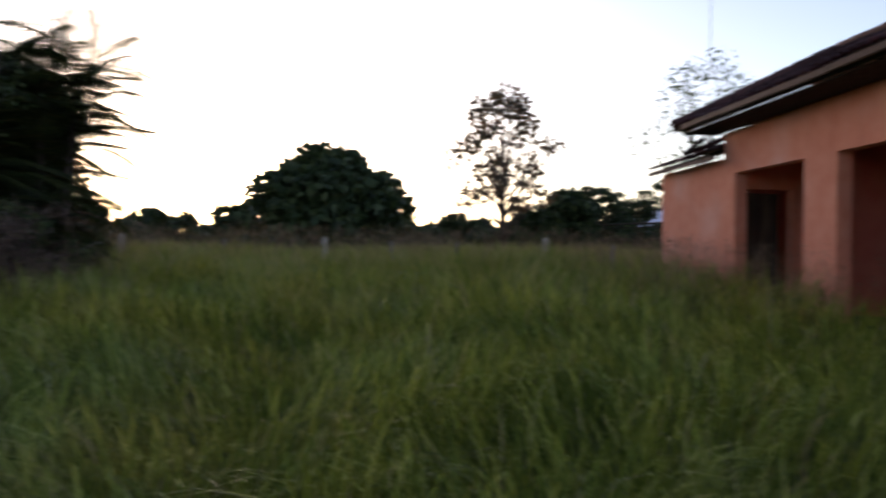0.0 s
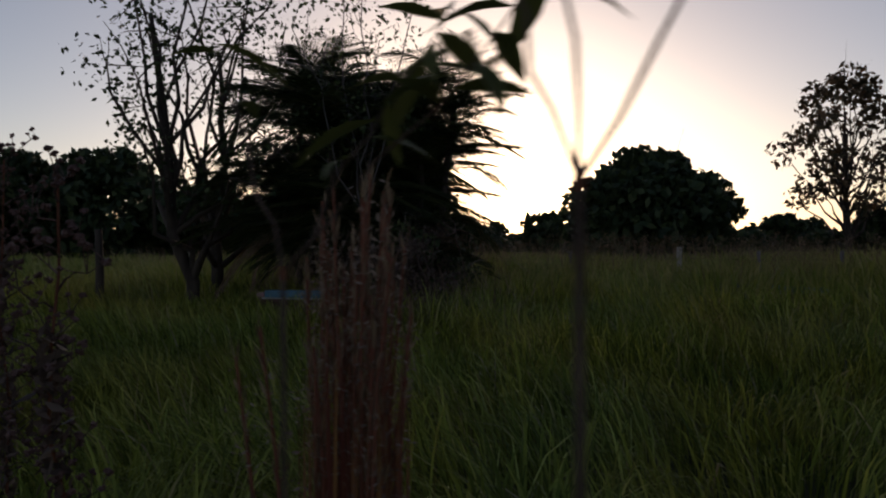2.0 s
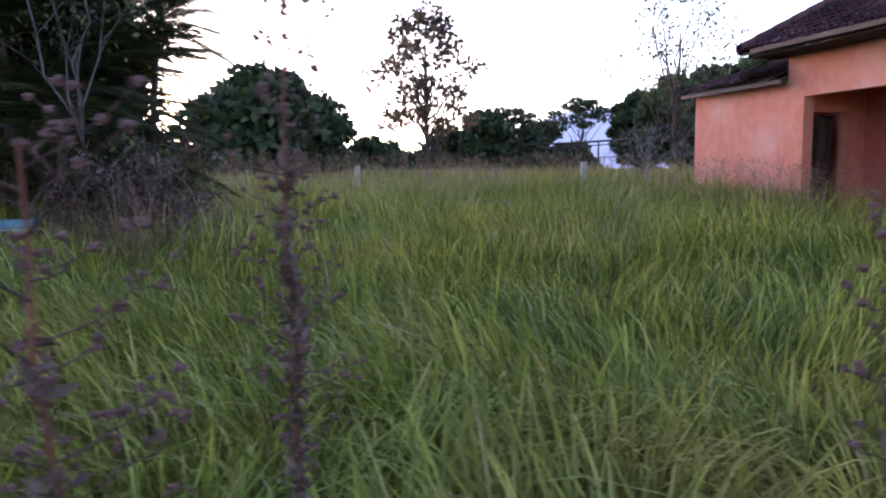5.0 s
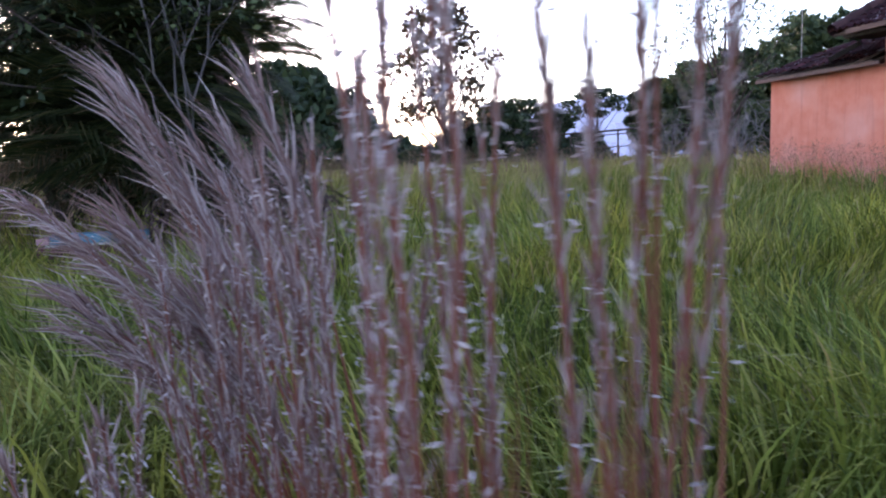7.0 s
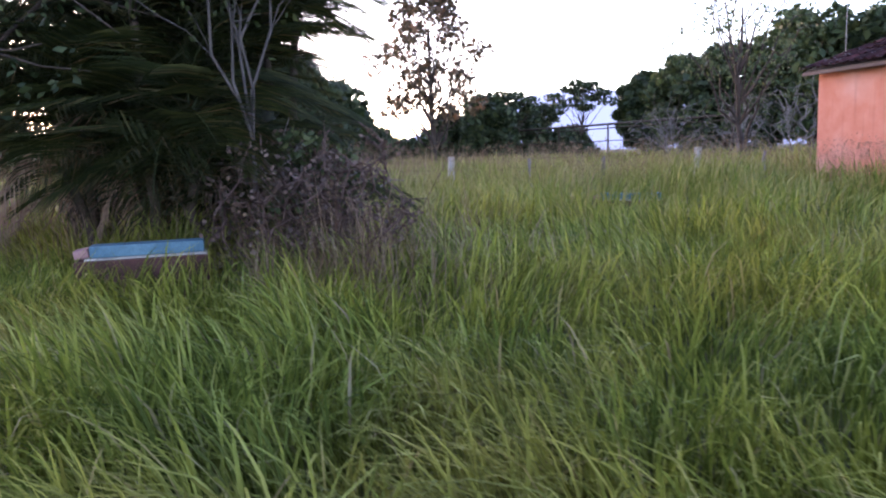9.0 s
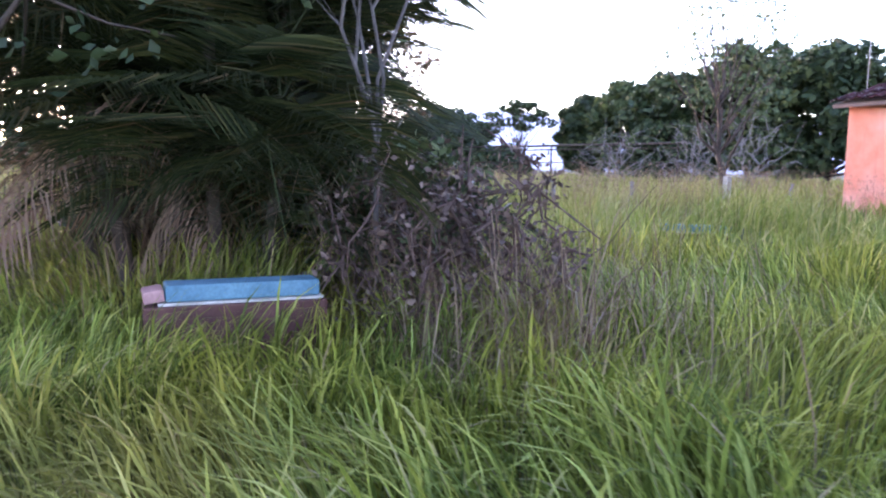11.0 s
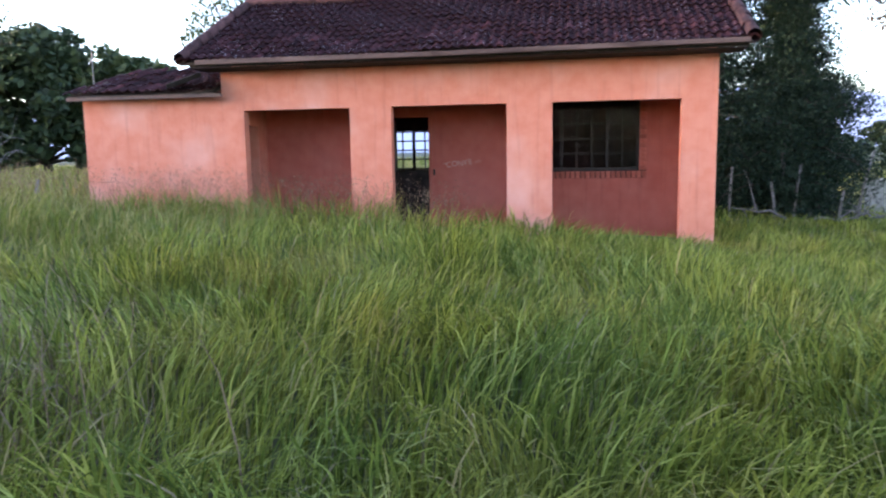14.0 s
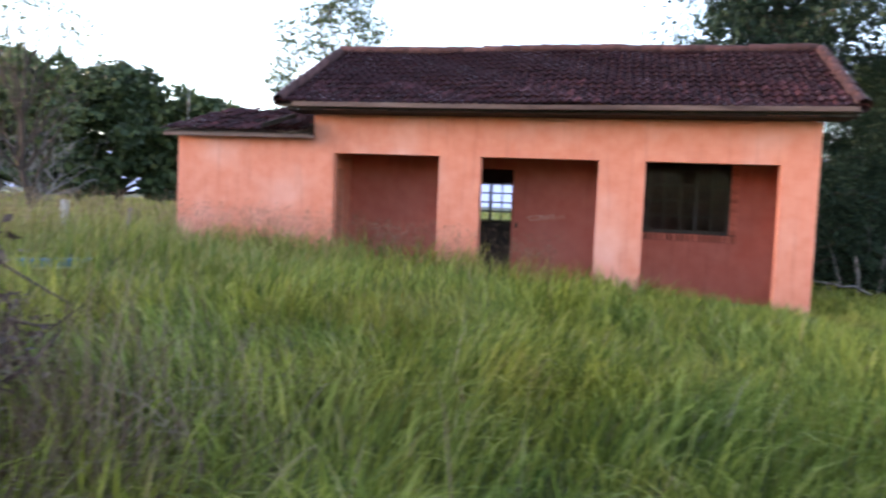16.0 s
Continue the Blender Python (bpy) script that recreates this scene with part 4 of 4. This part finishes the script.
def seed_weed(at, height, reach, label, seed, lean=(0, 0), arms_n=20, low=0.3, shrivel=16):
    """A dry weed: a red-brown stem with thin arms that carry small brown heads in twos and threes."""
    rng = np.random.default_rng(seed)
    root = thing("dry_weed", (*at, gz(*at) - 0.03), label, "weed", "dry weeds in the grass")
    stem = limb_path(rng, (0, 0, 0), (lean[0], lean[1], height * 0.95), 0.0075, 0.0028, 0.015, 10)
    arms, heads, small = [], [], []
    for k in range(arms_n):
        f = low + (1 - low) * k / (arms_n - 1)
        o = np.array([np.interp(f * 10, range(11), [p[0][i] for p in stem]) for i in range(3)])
        a = k * 2.4 + rng.uniform(-0.4, 0.4)
        r = reach * rng.uniform(0.35, 1.0) * (1.1 - 0.45 * f)
        e = o + (math.cos(a) * r, math.sin(a) * r, r * rng.uniform(0.4, 0.95))
        arm = limb_path(rng, o, e, 0.0026, 0.0012, 0.01, 4)
        arms.append(arm)
        heads.append(e)
        for j in (2, 3, 3, 4):
            t = np.array(arm[j][0]) + rng.normal(size=3) * 0.022 + (0, 0, 0.028)
            arms.append([(arm[j][0], 0.0014), (tuple(t), 0.0009)])
            heads.append(t)
    for f in rng.uniform(0.1, 0.82, shrivel * 22):
        o = np.array([np.interp(f * 10, range(11), [p[0][i] for p in stem]) for i in range(3)])
        small.append(o + rng.normal(size=3) * (0.015, 0.015, 0.02))
    part("stem", tube_mesh("stem", [stem], 6), M_WEEDSTEM, root, smooth=True)
    part("branching", tube_mesh("branches", arms, 4), M_WEED, root)
    for h in heads:
        ob = new("seed_head", HEAD)
        ob.parent = root
        ob.matrix_basis = Matrix.Translation(h) @ pose(0, 0, 0, rng.uniform(-40, 40), rng.uniform(-40, 40), rng.uniform(0, 360)) @ Matrix.Scale(rng.uniform(0.75, 1.4), 4)
    tagged(part("withered_foliage", leaves("withered_foliage", np.array(small), 0.015, rng, 2.8, 1.2), M_DRYLEAF, root, "shrivelled brown leaves hanging along the stem"), kind="stuff")


seed_weed((0.88, -9.14), 1.82, 0.21, "tall dry weed with many dark brown seed heads", 71, (0.0, 0.0), 36, 0.36, 24)
seed_weed((1.63, -9.47), 1.56, 0.27, "wide dry weed with drooping brown seed heads", 72, (0.0, -0.06), 34, 0.3, 8)
seed_weed((1.69, -8.09), 1.76, 0.13, "narrow dry weed with brown seed heads", 73, (0.0, 0.02), 34, 0.3, 26)


def leaf_mesh():
    """A long pointed leaf, folded along its rib, with a bowed tip."""
    fs, ws = (0.0, 0.25, 0.5, 0.75, 1.0), (0.006, 0.11, 0.135, 0.085, 0.0)
    v = []
    for f, w in zip(fs, ws):
        z = 0.1 * f - 0.3 * f * f
        v += [(f, w, z + 0.03 * w / 0.1), (f, 0, z), (f, -w, z + 0.03 * w / 0.1)]
    q = [(3 * k + i, 3 * k + 3 + i, 3 * k + 4 + i, 3 * k + 1 + i) for k in range(4) for i in (0, 1)]
    me = mesh_np("leaf", np.array(v), [np.array(q)])
    me.materials.append(M_WEEDLEAF)
    return me


LEAF = leaf_mesh()


def leafy_weed(at, fork_z, label, seed, arms, leaf_sizes, thick=0.003):
    """A weed whose thin stem parts at one height (world z); arms are (end, leaf spots along it)."""
    rng = np.random.default_rng(seed)
    z0 = gz(*at) - 0.03
    root = thing("leafy_weed", (*at, z0), label, "weed", "leafy weeds")
    z = fork_z - z0
    paths, spots = [limb_path(rng, (0, 0, 0), (0.0, 0.0, z), thick * 1.2, thick, 0.006, 6)], []
    for end, fractions in arms:
        p = limb_path(rng, (0, 0, z), (end[0], end[1], z + end[2]), thick * 0.7, thick * 0.3, 0.004, 6)
        part("arm", tube_mesh("arm", [p], 6), M_BRUSH, root, smooth=True)
        for f in fractions:
            spots.append(tuple(np.interp(f * 6, range(7), [q[0][i] for q in p]) for i in range(3)))
    part("stem", tube_mesh("stem", paths, 6), M_BRUSH, root, smooth=True)
    part("node", tube_mesh("node", [[((0, 0, z - 0.004), thick), ((0, 0, z), thick * 1.5), ((0, 0, z + 0.003), thick * 1.2)]], 8), M_WEEDSTEM, root, smooth=True)
    for k, p in enumerate(spots):
        ob = new("leaf", LEAF)
        ob.parent = root
        ob.matrix_basis = Matrix.Translation(p) @ pose(0, 0, 0, rng.uniform(-35, 35), rng.uniform(-25, 55), k * 137.5) @ Matrix.Scale(rng.uniform(*leaf_sizes), 4)


leafy_weed((2.585, -6.92), 1.12, "bare thin-stemmed weed that parts into three arms", 81,
           [((-0.01, -0.05, 0.13), (0.95, 1.0)), ((0.0, 0.004, 0.15), (0.55, 1.0)), ((0.0, 0.075, 0.13), (0.6, 0.95, 1.0))], (0.012, 0.02), 0.0018)
leafy_weed((2.52, -7.075), 1.085, "green weed with narrow pointed leaves", 82,
           [((-0.01, 0.085, 0.125), (0.4, 0.5, 0.58, 0.62, 0.66, 0.75, 0.8, 0.85, 0.88, 0.92, 0.96, 1.0, 1.0)),
            ((0.005, 0.15, 0.15), (0.5, 0.55, 0.6, 0.64, 0.72, 0.78, 0.84, 0.9, 0.94, 0.98, 1.0, 1.0)),
            ((-0.01, -0.045, 0.12), (0.7, 0.95, 1.0))], (0.026, 0.05), 0.0014)


def plume_stalk(root, at, height, lean, droop, seed, hair, hairs=90, length=0.4, dark=False, fluff=1.0):
    """One bowed stalk with a feathery plume along its upper end, as a part of its tussock."""
    rng = np.random.default_rng(seed)
    x, y = at
    tall = height - 0.45 * math.hypot(*lean)
    path = [((x + lean[0] * f ** 1.8 + rng.normal() * 0.003, y + lean[1] * f ** 1.8 + rng.normal() * 0.003, tall * (f - 0.1 * droop * f ** 4)), 0.0045 - 0.0028 * f) for f in (k / 10 for k in range(11))]
    stalk = part("stalk", tube_mesh("stalk", [path], 5), M_PLUMESTEM, root, smooth=True)
    pts = np.array([p for p, _ in path])
    f = rng.uniform(1 - length, 1.0, hairs) * 10
    o = np.stack([np.interp(f, range(11), pts[:, i]) for i in range(3)], 1)
    way = np.gradient(pts, axis=0)
    way /= np.linalg.norm(way, axis=1)[:, None]
    d = np.stack([np.interp(f, range(11), way[:, i]) for i in range(3)], 1) + rng.normal(size=(hairs, 3)) * 0.16
    d /= np.linalg.norm(d, axis=1)[:, None]
    ln = hair * rng.uniform(0.5, 1.2, (hairs, 1))
    w = np.cross(d, rng.normal(size=(hairs, 3)))
    w = w / np.linalg.norm(w, axis=1)[:, None] * 0.0015
    mid = o + d * ln * 0.55
    tip = o + d * ln + np.array([lean[0] * 0.5, lean[1] * 0.5, -0.3]) * ln * 0.4 * droop
    v = np.stack([o - w * 0.5, o + w * 0.5, mid + w, mid - w, tip], 1).reshape(-1, 3)
    i = np.arange(hairs)[:, None] * 5
    part("plume", mesh_np("plume", v, [i + [[0, 1, 2, 3]], i + [[3, 2, 4]]]), M_STRAW if dark else M_PLUME, stalk)
    m = int(55 * fluff)
    c = o[rng.integers(0, hairs, m)] + rng.normal(size=(m, 3)) * (0.011 if fluff < 1.5 else 0.009)
    part("fluff", leaves("fluff", c, 0.0028 if dark else 0.0034, rng, 3.2), M_SEED if dark else M_FLUFF, stalk)


def tussock(at, n, spread, height, lean, droop, label, seed, hair=0.12, hairs=110, length=0.42, dark=False, fluff=1.0, sheath=9):
    rng = np.random.default_rng(seed)
    root = thing("plume_grass", (*at, gz(*at) - 0.03), label, "plume grass", "plume grass tussocks")
    for k in range(n):
        a, r = k * 2.4, spread * math.sqrt((k + 0.5) / n)
        h = height * rng.uniform(0.86 if dark else 0.8, 1.03)
        l = (lean[0] + rng.normal() * 0.05, lean[1] + rng.normal() * (0.05 if dark else 0.06))
        plume_stalk(root, (math.cos(a) * r, math.sin(a) * r), h, l, droop, seed * 100 + k, hair, hairs, length, dark, fluff)
    # leaf sheaths at the foot
    m = n * (34 if dark else sheath)
    o = np.stack([rng.normal(size=m) * spread * 0.7, rng.normal(size=m) * spread * 0.7, np.zeros(m)], 1)
    t = o + np.stack([rng.normal(size=m) * (0.02 if dark else 0.025 if sheath > 9 else 0.07) + lean[0] * 0.4, rng.normal(size=m) * (0.02 if dark else 0.025 if sheath > 9 else 0.07) + lean[1] * 0.4, rng.uniform(0.4, 0.97, m) * height * (0.93 if dark else 0.72 if sheath > 9 else 0.6)], 1)
    w = np.stack([rng.normal(size=m), rng.normal(size=m), np.zeros(m)], 1) * 0.004
    v = np.stack([o - w, o + w, (o + t) / 2 + w, (o + t) / 2 - w, t], 1).reshape(-1, 3)
    i = np.arange(m)[:, None] * 5
    part("dry_leaves", mesh_np("dry_leaves", v, [i + [[0, 1, 2, 3]], i + [[3, 2, 4]]]), M_PLUMESTEM, root)


tussock((2.02, -7.27), 46, 0.03, 1.62, (0.0, 0.01), 0.1, "upright brown broom-like tuft of dry plume grass", 1, hair=0.035, hairs=50, length=0.2, dark=True)
tussock((0.60, -10.32), 11, 0.07, 1.86, (-0.12, -0.34), 1.0, "leaning tuft of silvery plumes that droop", 3, hair=0.15, hairs=170, length=0.3)
tussock((0.52, -10.36), 5, 0.05, 1.86, (-0.12, -0.5), 1.5, "bowed tuft of silver-grey plumes", 5, hair=0.13, hairs=130, length=0.26)
tussock((0.84, -10.45), 13, 0.055, 1.66, (0.0, -0.02), 0.3, "tuft of purple plume grass with white fluff", 2, hair=0.06, hairs=130, length=0.36, fluff=2.4, sheath=26)
tussock((0.70, -10.57), 11, 0.06, 1.58, (-0.02, -0.06), 0.4, "purple tuft of plume grass gone to white fluff", 8, hair=0.06, hairs=130, length=0.36, fluff=2.4, sheath=22)
tussock((0.83, -10.71), 9, 0.045, 1.3, (0.0, -0.05), 0.3, "short brown tuft with white fluff", 6, hair=0.06, hairs=110, length=0.25, fluff=2.6, sheath=22)
tussock((1.27, -10.42), 5, 0.018, 2.04, (-0.01, 0.0), 0.2, "orange-brown stalks topped with white fluff", 7, hair=0.05, hairs=110, length=0.36, fluff=2.4, sheath=30)
tussock((1.10, -10.31), 5, 0.02, 1.86, (-0.01, 0.0), 0.2, "brown stalks with pale fluff at their tops", 10, hair=0.05, hairs=110, length=0.36, fluff=2.0, sheath=30)
tussock((1.24, -10.22), 7, 0.022, 1.98, (0.0, 0.0), 0.2, "stiff dark red plume grass stalks", 4, hair=0.055, hairs=170, length=0.45, sheath=30)
tussock((1.17, -10.13), 4, 0.03, 2.04, (0.0, 0.02), 0.2, "thin tall reddish stalks with pale tips", 9, hair=0.04, hairs=110, length=0.3)


# ---- grass ----
WALKED = [(3.5, -5.4), (2.8, -7.2), (2.5, -9.8), (0.4, -11.6), (-2.6, -13.0)]   # the trodden line through the field


def line_distance(x, y):
    best = np.full(x.shape, 1e9)
    for (ax, ay), (bx, by) in zip(WALKED[:-1], WALKED[1:]):
        dx, dy = bx - ax, by - ay
        f = np.clip(((x - ax) * dx + (y - ay) * dy) / (dx * dx + dy * dy), 0, 1)
        best = np.minimum(best, np.hypot(x - ax - f * dx, y - ay - f * dy))
    return best


def patches(x, y, s, seed=0.0):
    return np.array([noise.noise((a * s + seed, b * s, seed)) for a, b in zip(x, y)])


def blades(name, x, y, h, w, rng, mat, label, bend=(0.3, 1.1), levels=4, comb=0.75):
    """Blades that arch over near their tips; neighbours lean much the same way."""
    n = len(x)
    az = 5.0 * patches(x, y, 0.45, 3.0) + 2.5 * patches(x, y, 1.6, 8.0) + rng.normal(size=n) * comb - 0.5
    d = np.stack([np.cos(az), np.sin(az)], 1)
    turn = az + rng.uniform(-0.9, 0.9, n) + math.pi / 2
    side = np.stack([np.cos(turn), np.sin(turn), np.zeros(n)], 1)
    bnd = rng.uniform(*bend, n)
    root = np.stack([x, y, ground_z(x, y) - 0.02], 1)
    fs, ws = ((0, 0.32, 0.62, 0.84, 1), (0.5, 0.95, 1.0, 0.6, 0)) if levels == 5 else ((0, 0.36, 0.72, 1), (0.55, 1.0, 0.75, 0)) if levels == 4 else ((0, 0.55, 1), (0.7, 1.0, 0))
    vs = []
    for f, k in zip(fs, ws):
        p = root + np.concatenate([d * (bnd * h * 0.7 * f ** 2.2)[:, None], (h * (f - 0.42 * bnd * f ** 3))[:, None]], 1)
        if k:
            vs += [p - side * (w * k / 2)[:, None], p + side * (w * k / 2)[:, None]]
        else:
            vs.append(p)
    v = np.stack(vs, 1)
    m = v.shape[1]
    i = np.arange(n)[:, None] * m
    quads = [i + [[2 * k, 2 * k + 1, 2 * k + 3, 2 * k + 2]] for k in range(levels - 2)]
    me = mesh_np(name, v.reshape(-1, 3), [np.concatenate(quads), i + [[m - 3, m - 2, m - 1]]])
    return tagged(part(name, me, mat, smooth=True), label, "grass", kind="stuff")


def scatter(rng, x0, x1, y0, y1, density, d0, d1, behind=0.5):
    n = int((x1 - x0) * (y1 - y0) * density)
    x, y = rng.uniform(x0, x1, n), rng.uniform(y0, y1, n)
    d = line_distance(x, y)
    keep = (d >= d0) & (d < d1)
    keep &= ~((x > AX0 - 0.05) & (x < HX1 + 0.05) & (y > -0.05) & (y < HY1 + 0.05))
    keep &= ~((x > -6.45) & (x < -6.05) & (y > -12.65) & (y < -11.05))
    back = (y < -6) & (x > 4.2) | (y < -13.4) & (x > -4) | (y < -12.2) & (x > 1.5)
    keep &= ~back | (rng.uniform(size=n) < behind)
    return x[keep], y[keep]


def grass_height(x, y, tall=0.62):
    h = tall * (1.0 + 0.35 * patches(x, y, 0.55) + 0.25 * patches(x, y, 1.7, 5.0))
    right = np.clip((x + 3.2) / 3.0, 0, 1) * np.clip((y + 5.5) / 4.0, 0, 1)      # shorter by the house's open end
    mown = (x > -6.6) & (x < -3.2) & (y < -11.2) & (y > -14.5)      # trampled before the kerb
    trod = np.clip(line_distance(x, y) / 0.55, 0.45, 1.0)
    rank = 1 + 0.22 * np.clip((y + 7) / 4, 0, 1) * np.clip((-2.0 - x) / 2, 0, 1)    # ranker before the porch
    return h * rank * (1 - 0.42 * right) * np.where(mown, 0.8, 1.0) * trod


def build_grass():
    rng = np.random.default_rng(17)
    x, y = scatter(rng, -7, 7, -17, -1, 850, 0.0, 3.0)
    h = grass_height(x, y, 0.68) * rng.uniform(0.5, 1.2, len(x))
    blades("grass_near", x, y, h, rng.uniform(0.006, 0.017, len(x)), rng, M_GRASS, "tall lush green grass with long bent blades", levels=5)
    x, y = scatter(rng, -13, 10, -22, 4, 400, 3.0, 7.5)
    h = grass_height(x, y, 0.7) * rng.uniform(0.55, 1.15, len(x))
    w = rng.uniform(0.007, 0.018, len(x))
    dry = x + 2.5 * patches(x, y, 0.5, 4.0) + 0.35 * np.clip(-6 - y, 0, 9) < -6.4
    blades("grass_field", x[~dry], y[~dry], h[~dry], w[~dry], rng, M_GRASS, "tall green grass before the house")
    blades("yellowing_grass", x[dry], y[dry], h[dry], w[dry] * 0.8, rng, M_MEADOW, "yellowing dry grass towards the lean-to")
    x, y = scatter(rng, -22, 18, -30, 16, 130, 7.5, 15.0)
    h = grass_height(x, y, 0.66) * rng.uniform(0.6, 1.2, len(x))
    dry = (patches(x, y, 0.16, 2.0) > 0.12) & (x < -3) | (x < -7.0)
    w = rng.uniform(0.011, 0.022, len(x))
    blades("grass_mid", x[~dry], y[~dry], h[~dry], w[~dry], rng, M_GRASS, "green grass thinning towards the fence", levels=3)
    blades("meadow_grass", x[dry], y[dry], h[dry], w[dry], rng, M_MEADOW, "yellowing grass beside the lean-to and fence", levels=3)
    x, y = scatter(rng, -42, 30, -42, 34, 26, 15.0, 32.0)
    h = grass_height(x, y, 0.6) * rng.uniform(0.6, 1.3, len(x))
    blades("meadow_far", x, y, h, rng.uniform(0.02, 0.05, len(x)), rng, M_MEADOW, "yellow-green meadow beyond the fence", levels=3)
    x, y = scatter(rng, -75, 45, -60, 65, 4.5, 32.0, 75.0)
    h = 0.6 * rng.uniform(0.6, 1.4, len(x))
    blades("meadow_edge", x, y, h, rng.uniform(0.05, 0.12, len(x)), rng, M_MEADOW, "pale meadow grass by the far trees", levels=3)
    # seed stalks standing above the grass, thick along the house front and the fence
    x, y = scatter(rng, -15, 3, -14, 1, 30, 1.6, 16)
    k = ((y > -2.6) & (x < -4)) | (x < -9.5) & (patches(x, y, 0.4, 9.0) > -0.1)
    x, y = x[k & ((x < -1.5) | (y < -4))], y[k & ((x < -1.5) | (y < -4))]
    h = rng.uniform(0.7, 1.1, len(x))
    blades("seed_stalks", x, y, h, rng.uniform(0.003, 0.005, len(x)), rng, M_STRAW, "thin dry seed stalks above the grass", bend=(0.1, 0.5))
    n = len(x)
    o = np.stack([x, y, ground_z(x, y) + h * 0.86], 1)
    c = np.repeat(o, 9, 0) + rng.normal(size=(n * 9, 3)) * (0.028, 0.028, 0.06)
    tagged(part("seed_heads", leaves("seed_heads", c, 0.008, rng, 5.0, 0.8), M_STRAW), "loose tan grass seed heads", "grass", kind="stuff")
    # dry scrub round the forked tree and the kerb
    m = 2600
    x, y = -5.75 + rng.normal(size=m) * 0.65, -10.6 + rng.normal(size=m) * 0.8
    k = ~((x > -6.45) & (y < -11.25))
    x, y = x[k], y[k]
    blades("dry_scrub", x, y, (0.3 + 0.85 * rng.uniform(size=len(x)) ** 1.8) * (1 + 0.5 * patches(x, y, 1.5, 6.0)), rng.uniform(0.004, 0.009, len(x)), rng, M_STRAW, "dry reddish-brown scrub at the tree's foot", bend=(0.1, 1.3), comb=1.6)
    m = 5000
    x, y = rng.uniform(-40, -14, m), rng.uniform(-26, 9, m)
    blades("tall_straw", x, y, rng.uniform(0.5, 1.15, m), rng.uniform(0.008, 0.02, m), rng, M_STRAW, "taller dry straw in the meadow", bend=(0.1, 0.6), levels=3)


build_grass()
